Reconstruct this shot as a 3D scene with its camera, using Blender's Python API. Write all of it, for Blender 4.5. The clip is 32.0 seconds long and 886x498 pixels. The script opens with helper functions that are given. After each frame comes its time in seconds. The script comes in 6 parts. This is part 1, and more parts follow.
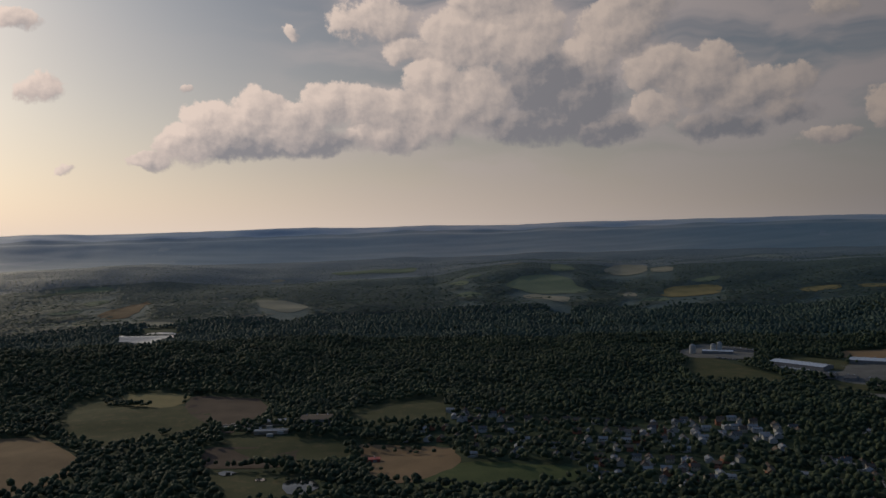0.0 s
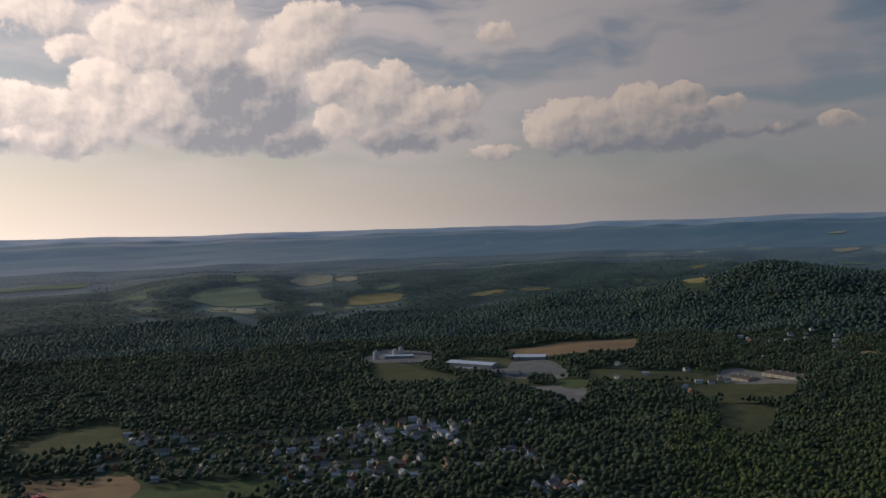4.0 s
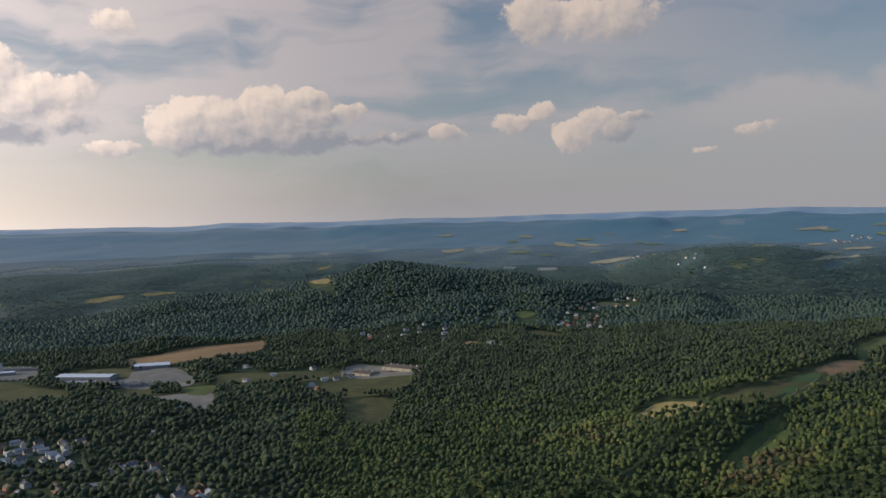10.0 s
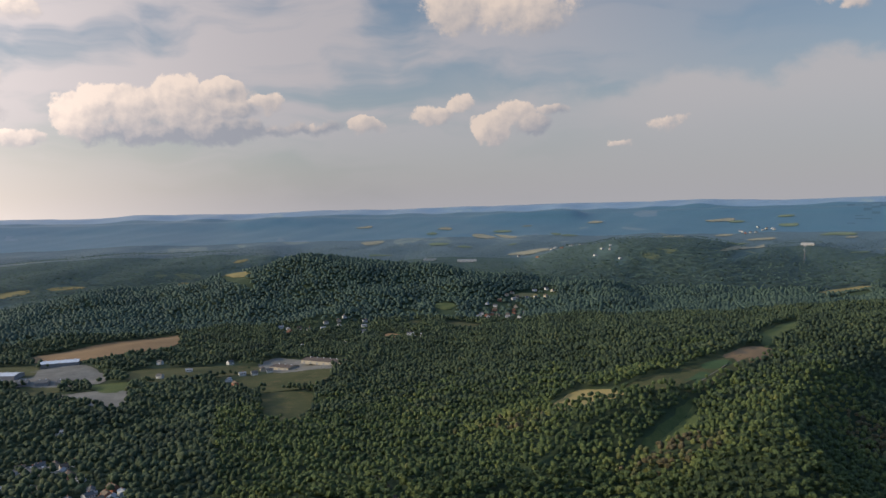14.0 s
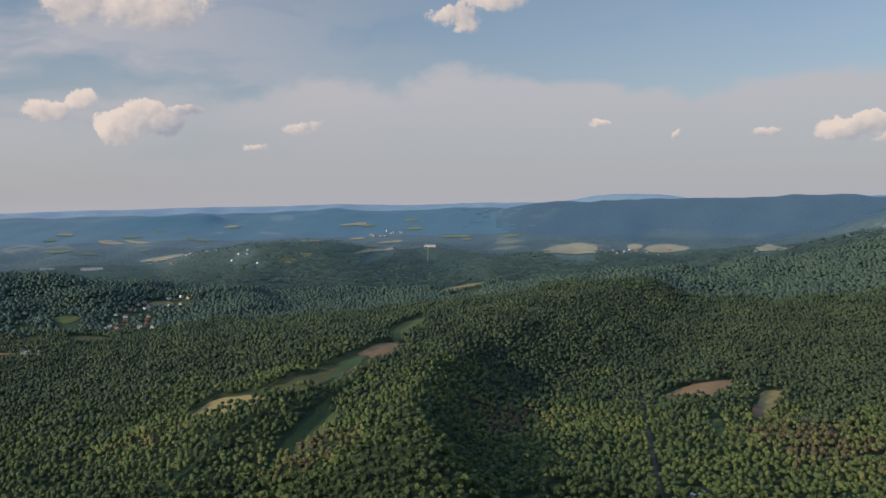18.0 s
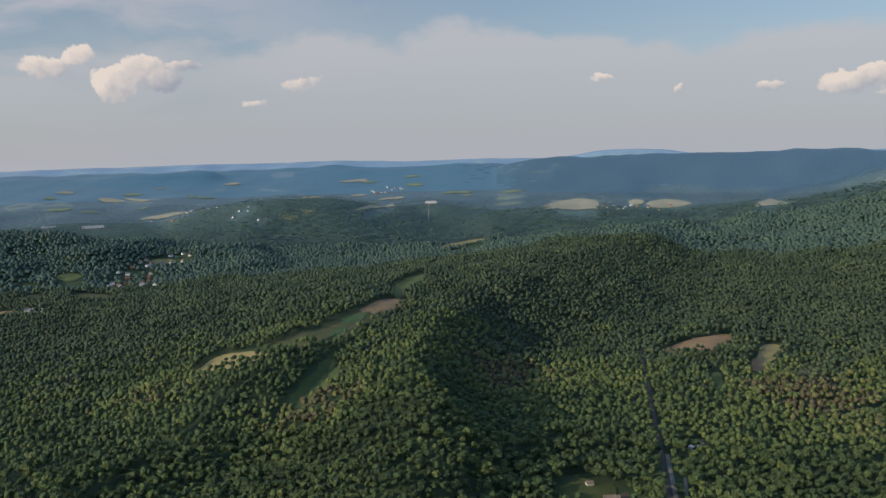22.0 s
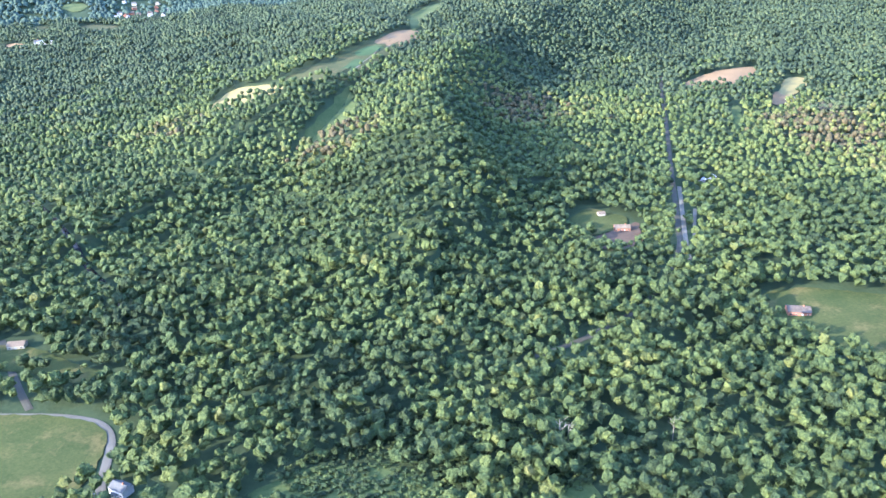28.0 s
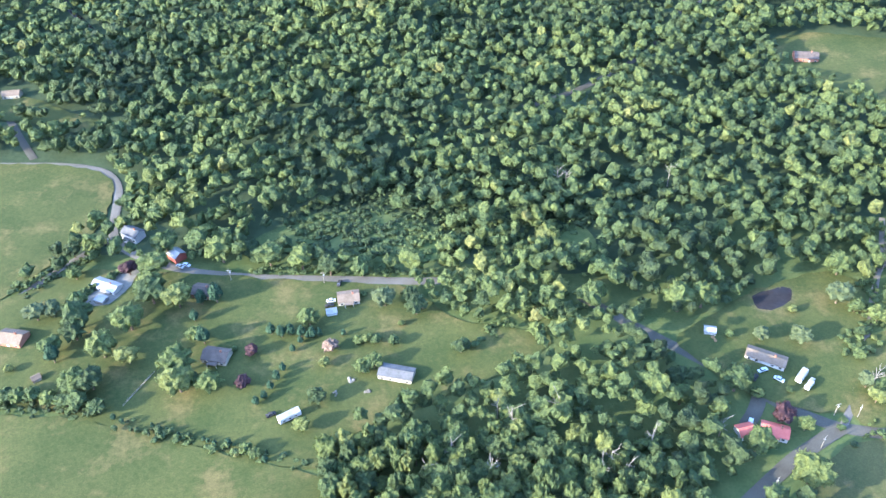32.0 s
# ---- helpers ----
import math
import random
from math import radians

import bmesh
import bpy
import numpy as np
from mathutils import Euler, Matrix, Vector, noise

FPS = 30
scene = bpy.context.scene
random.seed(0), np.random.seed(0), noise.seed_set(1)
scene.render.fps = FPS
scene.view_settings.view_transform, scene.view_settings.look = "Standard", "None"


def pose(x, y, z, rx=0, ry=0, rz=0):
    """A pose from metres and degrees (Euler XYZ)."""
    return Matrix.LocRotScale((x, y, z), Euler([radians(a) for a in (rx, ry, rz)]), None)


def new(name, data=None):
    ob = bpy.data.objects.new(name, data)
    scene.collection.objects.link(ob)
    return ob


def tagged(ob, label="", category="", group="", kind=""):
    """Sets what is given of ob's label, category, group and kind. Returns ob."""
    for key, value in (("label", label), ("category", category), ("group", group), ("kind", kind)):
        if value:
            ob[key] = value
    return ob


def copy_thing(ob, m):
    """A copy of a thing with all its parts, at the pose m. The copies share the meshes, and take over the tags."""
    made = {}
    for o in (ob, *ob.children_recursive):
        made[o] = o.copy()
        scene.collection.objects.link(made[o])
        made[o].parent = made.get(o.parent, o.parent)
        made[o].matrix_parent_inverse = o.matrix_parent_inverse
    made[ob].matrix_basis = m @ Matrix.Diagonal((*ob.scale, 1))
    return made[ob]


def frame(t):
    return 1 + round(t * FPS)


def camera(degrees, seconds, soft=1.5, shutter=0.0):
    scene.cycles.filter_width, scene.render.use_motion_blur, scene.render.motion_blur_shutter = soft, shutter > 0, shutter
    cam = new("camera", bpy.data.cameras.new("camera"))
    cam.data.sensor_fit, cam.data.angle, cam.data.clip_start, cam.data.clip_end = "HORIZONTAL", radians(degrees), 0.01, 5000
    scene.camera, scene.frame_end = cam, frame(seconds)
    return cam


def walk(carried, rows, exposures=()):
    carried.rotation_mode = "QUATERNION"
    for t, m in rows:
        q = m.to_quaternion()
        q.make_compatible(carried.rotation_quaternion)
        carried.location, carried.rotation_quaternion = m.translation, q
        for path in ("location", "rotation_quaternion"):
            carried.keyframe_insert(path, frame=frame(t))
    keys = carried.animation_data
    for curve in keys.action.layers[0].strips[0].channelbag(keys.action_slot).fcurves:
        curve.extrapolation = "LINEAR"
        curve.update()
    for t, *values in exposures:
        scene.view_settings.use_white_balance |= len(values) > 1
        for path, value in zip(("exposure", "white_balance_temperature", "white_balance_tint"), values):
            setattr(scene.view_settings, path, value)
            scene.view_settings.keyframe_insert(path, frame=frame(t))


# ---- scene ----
# the camera hangs in one place over the valley, turns to the right and then tilts down
TURNS = (
    (0, 88.42, 1.88, 73.82), (0.5, 88.37, 1.91, 70.68), (1, 88.37, 1.95, 67.70), (1.5, 88.35, 1.99, 64.72),
    (2, 88.37, 1.98, 62.08), (2.5, 88.39, 1.97, 59.65), (3, 88.42, 2.02, 57.40), (3.5, 88.44, 2.03, 55.02),
    (4, 88.45, 1.98, 52.71), (4.5, 88.47, 1.99, 50.52), (6.5, 88.52, 1.90, 45.07), (7, 88.41, 1.88, 42.54),
    (7.5, 88.35, 1.80, 40.92), (8, 88.30, 1.84, 39.43), (8.5, 88.24, 1.72, 37.56), (9, 88.09, 1.66, 34.62),
    (9.5, 87.95, 1.55, 31.31), (10, 87.86, 1.44, 27.81), (10.5, 87.77, 1.29, 23.93), (11, 87.68, 1.24, 21.69),
    (11.5, 87.56, 1.34, 21.91), (12, 87.43, 1.37, 22.07), (12.5, 87.32, 1.39, 22.24), (13, 87.24, 1.37, 22.37),
    (13.5, 87.20, 1.40, 22.51), (14, 87.18, 1.43, 22.36), (14.5, 87.13, 1.22, 19.25), (15, 87.03, 1.03, 14.32),
    (15.5, 86.85, 0.78, 5.95), (16, 86.89, 0.95, -0.10), (16.5, 86.92, 1.04, -2.70), (17.5, 86.92, 1.04, -2.15),
    (18, 86.93, 1.16, -1.90), (18.5, 86.89, 1.25, -1.65), (19, 86.90, 1.34, -1.72), (19.5, 86.90, 1.34, -3.15),
    (20, 86.92, 1.42, -2.84), (20.5, 86.70, 1.45, -2.50), (21, 86.01, 1.43, -2.25), (21.5, 85.24, 1.42, -2.04),
    (22, 83.96, 1.44, -1.85), (22.5, 82.74, 1.46, -1.68), (23, 81.48, 1.50, -1.54), (23.5, 80.29, 1.54, -1.42),
    (24, 79.10, 1.62, -1.30), (24.5, 78.00, 1.63, -1.18), (26.5, 72.03, 1.67, -0.81), (27, 70.07, 1.70, -0.78),
    (27.5, 68.05, 1.69, -0.77), (28, 66.05, 1.71, -0.76), (28.5, 63.89, 1.72, -0.78), (29, 61.77, 1.71, -0.76),
    (29.5, 59.52, 1.71, -0.78), (30, 57.42, 1.73, -0.80), (30.5, 55.27, 1.78, -0.82), (31, 53.27, 1.78, -0.82),
    (31.5, 51.17, 1.79, -0.84), (32, 49.10, 1.82, -0.87),
)
cam = camera(55.4, 32.0)
walk(cam, [(t, pose(0, 0, 280, rx, ry, rz)) for t, rx, ry, rz in TURNS],
     exposures=((0, -1.58, 6400, 10), (2, -1.25, 6400, 10), (4, -0.82, 6400, 10), (9, -0.15, 6500, 10), (14, 0.14, 6450, 10), (19, 0.26, 6300, 9), (22, 0.28, 6150, 7),
                (23, 0.50, 6000, 6), (24.5, 1.2, 5750, 6), (26.5, 2.3, 5350, 11), (28, 2.7, 5250, 14), (32, 2.75, 5350, 12)))

# ---- sky and sun ----
SUN_BEARING, SUN_RISE = -116.0, 20.5


class Nodes:
    """Short hand for a node tree."""

    def __init__(self, tree):
        self.tree = tree

    def add(self, kind):
        return self.tree.nodes.new(kind)

    def plug(self, value, socket):
        if isinstance(value, bpy.types.NodeSocket):
            self.tree.links.new(value, socket)
        elif value is not None:
            socket.default_value = value

    def math(self, op, a, b=None, c=None, clamp=False):
        n = self.add("ShaderNodeMath")
        n.operation, n.use_clamp = op, clamp
        for i, v in enumerate((a, b, c)):
            self.plug(v, n.inputs[i])
        return n.outputs[0]

    def vec(self, op, a, b=None, c=None):
        n = self.add("ShaderNodeVectorMath")
        n.operation = op
        for i, v in enumerate((a, b, c)):
            self.plug(v, n.inputs[i])
        return n.outputs["Value"] if op in ("LENGTH", "DOT_PRODUCT") else n.outputs["Vector"]

    def span(self, v, a, b, c=0.0, d=1.0, soft=True):
        n = self.add("ShaderNodeMapRange")
        n.interpolation_type = "SMOOTHSTEP" if soft else "LINEAR"
        for i, q in enumerate((v, a, b, c, d)):
            self.plug(q, n.inputs[i])
        return n.outputs[0]

    def mix(self, f, a, b, blend="MIX"):
        n = self.add("ShaderNodeMix")
        n.data_type, n.blend_type = "RGBA", blend
        self.plug(f, n.inputs[0])
        self.plug((*a, 1) if isinstance(a, tuple) and len(a) == 3 else a, n.inputs[6])
        self.plug((*b, 1) if isinstance(b, tuple) and len(b) == 3 else b, n.inputs[7])
        return n.outputs[2]

    def noise(self, where, scale, detail=3.0, rough=0.5, out="Fac"):
        n = self.add("ShaderNodeTexNoise")
        if where is not None:
            self.plug(where, n.inputs["Vector"])
        n.inputs["Scale"].default_value, n.inputs["Detail"].default_value, n.inputs["Roughness"].default_value = scale, detail, rough
        return n.outputs[out]

    def ramp(self, v, *stops):
        n = self.add("ShaderNodeValToRGB")
        e = n.color_ramp.elements
        while len(e) < len(stops):
            e.new(0.5)
        for s, (p, col) in zip(e, stops):
            s.position, s.color = p, (*col, 1)
        self.plug(v, n.inputs[0])
        return n.outputs[0]


# billows of the heaped clouds: bearing, rise, half width, half height (degrees), firmness, how far it lies towards the light
ARM = (
    (-92.6, 4.8, 1.74, 0.69, 0.90, 0.00), (-90.5, 5.8, 2.32, 1.54, 1.00, 0.10), (-88.6, 7.2, 2.33, 1.73, 1.05, 0.15), (-85.9, 7.6, 2.52, 1.92, 1.05, 0.10), (-87.2, 5.6, 4.25, 1.08, 1.00, -0.35),
    (-83.3, 6.9, 2.71, 1.73, 1.00, 0.00), (-81.1, 8.3, 2.33, 1.73, 1.00, 0.10), (-78.7, 8.1, 2.33, 1.54, 1.00, 0.05), (-81.9, 5.8, 4.25, 1.15, 0.95, -0.40), (-76.5, 7.6, 2.91, 1.92, 1.00, 0.00),
    (-77.5, 5.9, 4.25, 1.15, 0.80, -0.05),
)
TOWER = (
    (-74.0, 9.6, 2.34, 1.92, 1.05, 0.15), (-72.0, 12.1, 3.54, 2.31, 1.10, 0.10), (-74.5, 7.2, 3.10, 1.92, 1.00, 0.05), (-71.0, 8.4, 3.11, 2.69, 1.10, 0.00), (-68.2, 12.3, 3.54, 2.69, 1.10, 0.15),
    (-69.6, 14.3, 3.57, 1.73, 1.00, 0.00), (-77.8, 13.5, 3.36, 1.73, 0.75, 0.05), (-75.6, 11.7, 2.36, 0.96, 0.75, 0.10), (-66.8, 9.4, 3.90, 3.08, 1.10, -0.50), (-67.2, 6.6, 4.65, 1.62, 1.05, -0.50),
    (-64.5, 8.0, 3.50, 2.50, 1.05, -0.50), (-62.9, 6.0, 3.29, 1.23, 1.00, -0.45), (-61.7, 12.4, 3.15, 2.12, 1.05, 0.10), (-63.7, 10.9, 2.35, 1.54, 1.00, 0.10), (-60.4, 13.6, 2.77, 1.54, 0.90, 0.00),
)
SHOULDER = (
    (-59.2, 9.8, 2.73, 1.73, 1.00, 0.10), (-59.6, 7.0, 1.94, 1.54, 0.95, 0.12), (-56.2, 8.8, 3.50, 2.31, 0.95, 0.00), (-53.7, 7.8, 3.11, 1.73, 0.90, 0.00), (-55.6, 5.8, 3.48, 1.00, 0.90, -0.42),
    (-51.9, 8.2, 2.33, 1.54, 0.80, 0.05), (-51.6, 6.5, 2.13, 0.85, 0.70, -0.20), (-49.2, 4.8, 2.32, 0.69, 0.60, 0.05),
)
HEAP = (
    (-45.5, 6.3, 1.93, 1.54, 1.10, 0.20), (-44.1, 7.0, 1.94, 1.35, 1.10, 0.20), (-42.4, 6.7, 2.32, 1.62, 1.10, 0.05), (-39.7, 7.7, 1.75, 1.46, 1.10, 0.20), (-38.6, 6.5, 3.10, 1.73, 1.10, -0.10),
    (-36.5, 7.9, 1.94, 0.85, 1.00, 0.10), (-36.7, 6.7, 2.52, 1.08, 1.00, -0.10), (-41.7, 5.2, 5.02, 0.92, 1.05, -0.40), (-36.7, 5.3, 3.86, 0.92, 1.00, -0.45), (-33.8, 7.1, 1.36, 0.85, 0.75, 0.05),
    (-32.7, 5.4, 2.32, 0.46, 0.70, -0.40), (-30.2, 5.4, 1.55, 0.54, 0.60, -0.40), (-48.9, 4.9, 1.93, 0.54, 0.60, 0.05), (-27.3, 5.5, 1.35, 0.62, 0.90, 0.10),
)
PUFFS = (
    (-22.8, 6.2, 1.62, 0.69, 0.85, 0.05), (-21.1, 6.8, 1.36, 0.77, 0.95, 0.20), (-18.9, 5.2, 1.62, 1.08, 1.05, 0.15), (-17.4, 6.2, 1.47, 1.04, 1.10, 0.20), (-16.3, 5.4, 1.62, 0.85, 0.80, -0.25),
    (-14.9, 6.2, 1.55, 0.50, 0.70, -0.15), (-21.1, 13.0, 2.76, 1.73, 0.80, 0.10), (-16.5, 12.6, 4.33, 1.73, 0.80, 0.05), (-48.6, 12.6, 1.38, 0.96, 0.50, 0.10),
)
EAST = (
    (3.0, 12.4, 1.97, 0.77, 0.70, 0.00), (5.7, 13.2, 2.37, 0.77, 0.80, 0.10), (3.7, 11.8, 1.10, 0.69, 0.50, 0.00), (27.5, 4.1, 1.93, 0.77, 0.95, 0.10), (28.8, 4.5, 1.39, 0.69, 1.00, 0.15),
    (30.3, 3.5, 1.39, 0.69, 0.80, 0.00), (22.7, 4.1, 1.16, 0.35, 0.60, 0.00), (17.5, 4.1, 0.39, 0.42, 0.50, 0.10), (12.3, 5.0, 0.85, 0.27, 0.50, 0.10), (-7.4, 5.2, 1.54, 0.54, 0.50, 0.05),
    (-10.5, 4.0, 1.16, 0.35, 0.65, 0.10),
)
SMALL = (
    (-99.0, 9.2, 1.48, 1.08, 0.85, 0.10), (-100.1, 13.1, 1.58, 0.77, 0.85, 0.10), (-90.4, 9.4, 0.55, 0.42, 0.80, 0.10), (-83.4, 12.9, 0.63, 0.54, 0.60, 0.10), (-97.8, 4.3, 0.77, 0.35, 0.50, 0.10),
)


def build_sky():
    world = bpy.data.worlds.new("sky")
    scene.world = world
    world.use_nodes = True
    tree = world.node_tree
    tree.nodes.clear()
    n = Nodes(tree)
    way = n.vec("NORMALIZE", n.add("ShaderNodeTexCoord").outputs["Generated"])
    sep = n.add("ShaderNodeSeparateXYZ")
    n.plug(way, sep.inputs[0])
    x, y, z = sep.outputs
    az = n.math("MULTIPLY", n.math("ARCTAN2", x, y), 57.2958)
    el = n.math("MULTIPLY", n.math("ARCSINE", z), 57.2958)
    com = n.add("ShaderNodeCombineXYZ")
    n.plug(az, com.inputs[0]), n.plug(el, com.inputs[1])
    place = com.outputs[0]

    def flat_noise(where, scale, detail, rough, out="Fac"):
        sock = n.noise(where, scale, detail, rough, out)
        sock.node.noise_dimensions = "2D"
        return sock

    air = n.add("ShaderNodeTexSky")
    air.sky_type, air.sun_disc, air.sun_elevation, air.sun_rotation = "NISHITA", False, radians(SUN_RISE), radians(SUN_BEARING)
    air.altitude, air.air_density, air.dust_density, air.ozone_density = 400, 1.0, 1.6, 1.6
    scaled = n.add("ShaderNodeVectorMath")
    scaled.operation = "SCALE"
    n.plug(air.outputs[0], scaled.inputs[0]), n.plug(n.math("ADD", n.span(el, 15, 45, 0.085, 0.36), n.span(az, -70, -110, 0.0, 0.05)), scaled.inputs["Scale"])
    blue = scaled.outputs[0]
    warm = n.span(az, -26, -104)
    haze = n.mix(warm, (0.362, 0.354, 0.378), (2.40, 1.96, 1.62))
    low = n.math("POWER", 2.718, n.math("MULTIPLY", n.math("MAXIMUM", el, 0), -0.145))
    sky = n.mix(n.math("MULTIPLY", low, 0.95), blue, haze)
    # thin high sheets, drawn out sideways and slightly rising
    sheet_warp = n.vec("MULTIPLY_ADD", n.vec("SUBTRACT", flat_noise(place, 0.10, 3, 0.5, "Color"), (0.5, 0.5, 0.5)), (12, 3.5, 0), place)
    sheet = n.span(flat_noise(n.vec("MULTIPLY", sheet_warp, (0.085, 0.40, 0)), 0.8, 5, 0.50), 0.29, 0.58)
    veil = n.mix(warm, (0.44, 0.41, 0.425), (1.80, 1.50, 1.38))
    spread = n.math("MULTIPLY", n.span(az, 6, -30, 0.06, 1.0), n.span(az, -88, -72, 0.05, 1.0))
    sky = n.mix(n.math("MULTIPLY", n.math("MULTIPLY", sheet, spread), n.math("MULTIPLY", n.span(el, 1, 8, 0.2, 0.9), n.span(el, 40, 18))), sky, veil)
    # the pale bank low in the east, with a soft scalloped upper edge
    bank = n.math("MULTIPLY", n.span(n.math("MULTIPLY_ADD", flat_noise(n.vec("MULTIPLY", place, (1, 1.4, 0)), 0.13, 6, 0.55), 6.0, el), 11.6, 10.1), n.span(az, -26, -6))
    sky = n.mix(n.math("MULTIPLY", bank, n.span(el, 0, 8, 0.5, 0.85)), sky, n.mix(n.span(el, 2, 8), (0.365, 0.36, 0.38), (0.425, 0.405, 0.415)))
    # heaped clouds: rounded billows with cauliflower edges
    warp = n.vec("SUBTRACT", flat_noise(place, 0.55, 4, 0.55, "Color"), (0.5, 0.5, 0.5))
    bent = n.vec("MULTIPLY_ADD", warp, (1.5, 1.2, 0), place)

    def billows(where):
        cells = n.add("ShaderNodeTexVoronoi")
        cells.feature, cells.voronoi_dimensions = "SMOOTH_F1", "2D"
        n.plug(where, cells.inputs["Vector"])
        for key, value in (("Scale", 0.42), ("Detail", 3.0), ("Roughness", 0.42), ("Lacunarity", 2.4), ("Smoothness", 0.6)):
            cells.inputs[key].default_value = value
        return n.math("SUBTRACT", 0.9, cells.outputs["Distance"])

    curl = n.vec("MULTIPLY_ADD", warp, (0.7, 0.7, 0), place)
    puffs, beside = billows(curl), billows(n.vec("ADD", curl, (-0.30, 0.34, 0)))
    body, side = None, None
    for b_az, b_el, w, h, firm, lean in ARM + TOWER + SHOULDER + HEAP + PUFFS + EAST + SMALL:
        q = n.vec("MULTIPLY_ADD", bent, (1 / w, 1 / h, 0), (-b_az / w, -b_el / h, lean))
        own = n.vec("DOT_PRODUCT", q, (-0.26, 0.40, 1.0))
        blob = n.math("MULTIPLY_ADD", n.vec("DOT_PRODUCT", q, q), -firm, firm * (1 + lean * lean))
        if body is None:
            body, side = blob, own
            continue
        f = n.math("MULTIPLY_ADD", n.math("SUBTRACT", blob, body), 1.6, 0.5, clamp=True)
        pick = n.add("ShaderNodeMix")
        n.plug(f, pick.inputs[0]), n.plug(side, pick.inputs[2]), n.plug(own, pick.inputs[3])
        body, side = n.math("MAXIMUM", body, blob), pick.outputs[0]
    fine = flat_noise(place, 2.6, 5, 0.6)
    dens = n.math("ADD", body, n.math("MULTIPLY_ADD", puffs, 0.50, n.math("MULTIPLY_ADD", fine, 0.50, -0.34)))
    lit = n.math("MULTIPLY_ADD", side, 1.05, n.math("MULTIPLY_ADD", fine, 0.22, 0.42))
    lit = n.math("MULTIPLY_ADD", n.math("SUBTRACT", puffs, beside), 0.62, lit, clamp=True)
    dark = n.mix(warm, (0.285, 0.295, 0.335), (0.84, 0.79, 0.82))
    bright = n.mix(warm, (0.66, 0.55, 0.48), (2.40, 1.94, 1.66))
    cloud = n.mix(lit, dark, bright)
    cover = n.math("MULTIPLY", n.span(dens, 0.0, n.span(lit, 0.2, 0.75, 0.75, 0.32)), n.span(el, 1.5, 4.5, 0.2, 1.0))
    sky = n.mix(cover, sky, cloud)
    back = n.add("ShaderNodeBackground")
    n.plug(sky, back.inputs[0])
    back.inputs[1].default_value = 1.0
    n.plug(back.outputs[0], n.add("ShaderNodeOutputWorld").inputs[0])


build_sky()
sun = new("sun", bpy.data.lights.new("sun", "SUN"))
sun.data.energy, sun.data.angle, sun.data.color = 4.1, radians(0.6), (1.0, 0.83, 0.56)
sun.rotation_euler = (radians(90 - SUN_RISE), 0, radians(180 - SUN_BEARING))


# ---- materials ----
def surface(name, dark, light, scale=0.2, rough=0.9, fine=3.0, bump=0.0, metal=0.0, spec=0.15, sheen=0.0):
    """Two tones mixed by a broad and a fine noise at world size, with a fine relief."""
    m = bpy.data.materials.new(name)
    m.use_nodes = True
    n = Nodes(m.node_tree)
    p = m.node_tree.nodes["Principled BSDF"]
    where = n.add("ShaderNodeNewGeometry").outputs["Position"]
    broad, small = n.noise(where, scale, 4, 0.6), n.noise(where, fine, 3, 0.6)
    f = n.span(n.math("MULTIPLY_ADD", small, 0.45, n.math("MULTIPLY", broad, 0.75)), 0.35, 0.85)
    n.plug(n.mix(f, dark, light), p.inputs["Base Color"])
    p.inputs["Roughness"].default_value, p.inputs["Metallic"].default_value = rough, metal
    p.inputs["Specular IOR Level"].default_value = spec
    p.inputs["Sheen Weight"].default_value = sheen
    if bump:
        b = n.add("ShaderNodeBump")
        b.inputs["Strength"].default_value, b.inputs["Distance"].default_value = 0.7, bump
        n.plug(small, b.inputs["Height"])
        n.plug(b.outputs[0], p.inputs["Normal"])
    return m


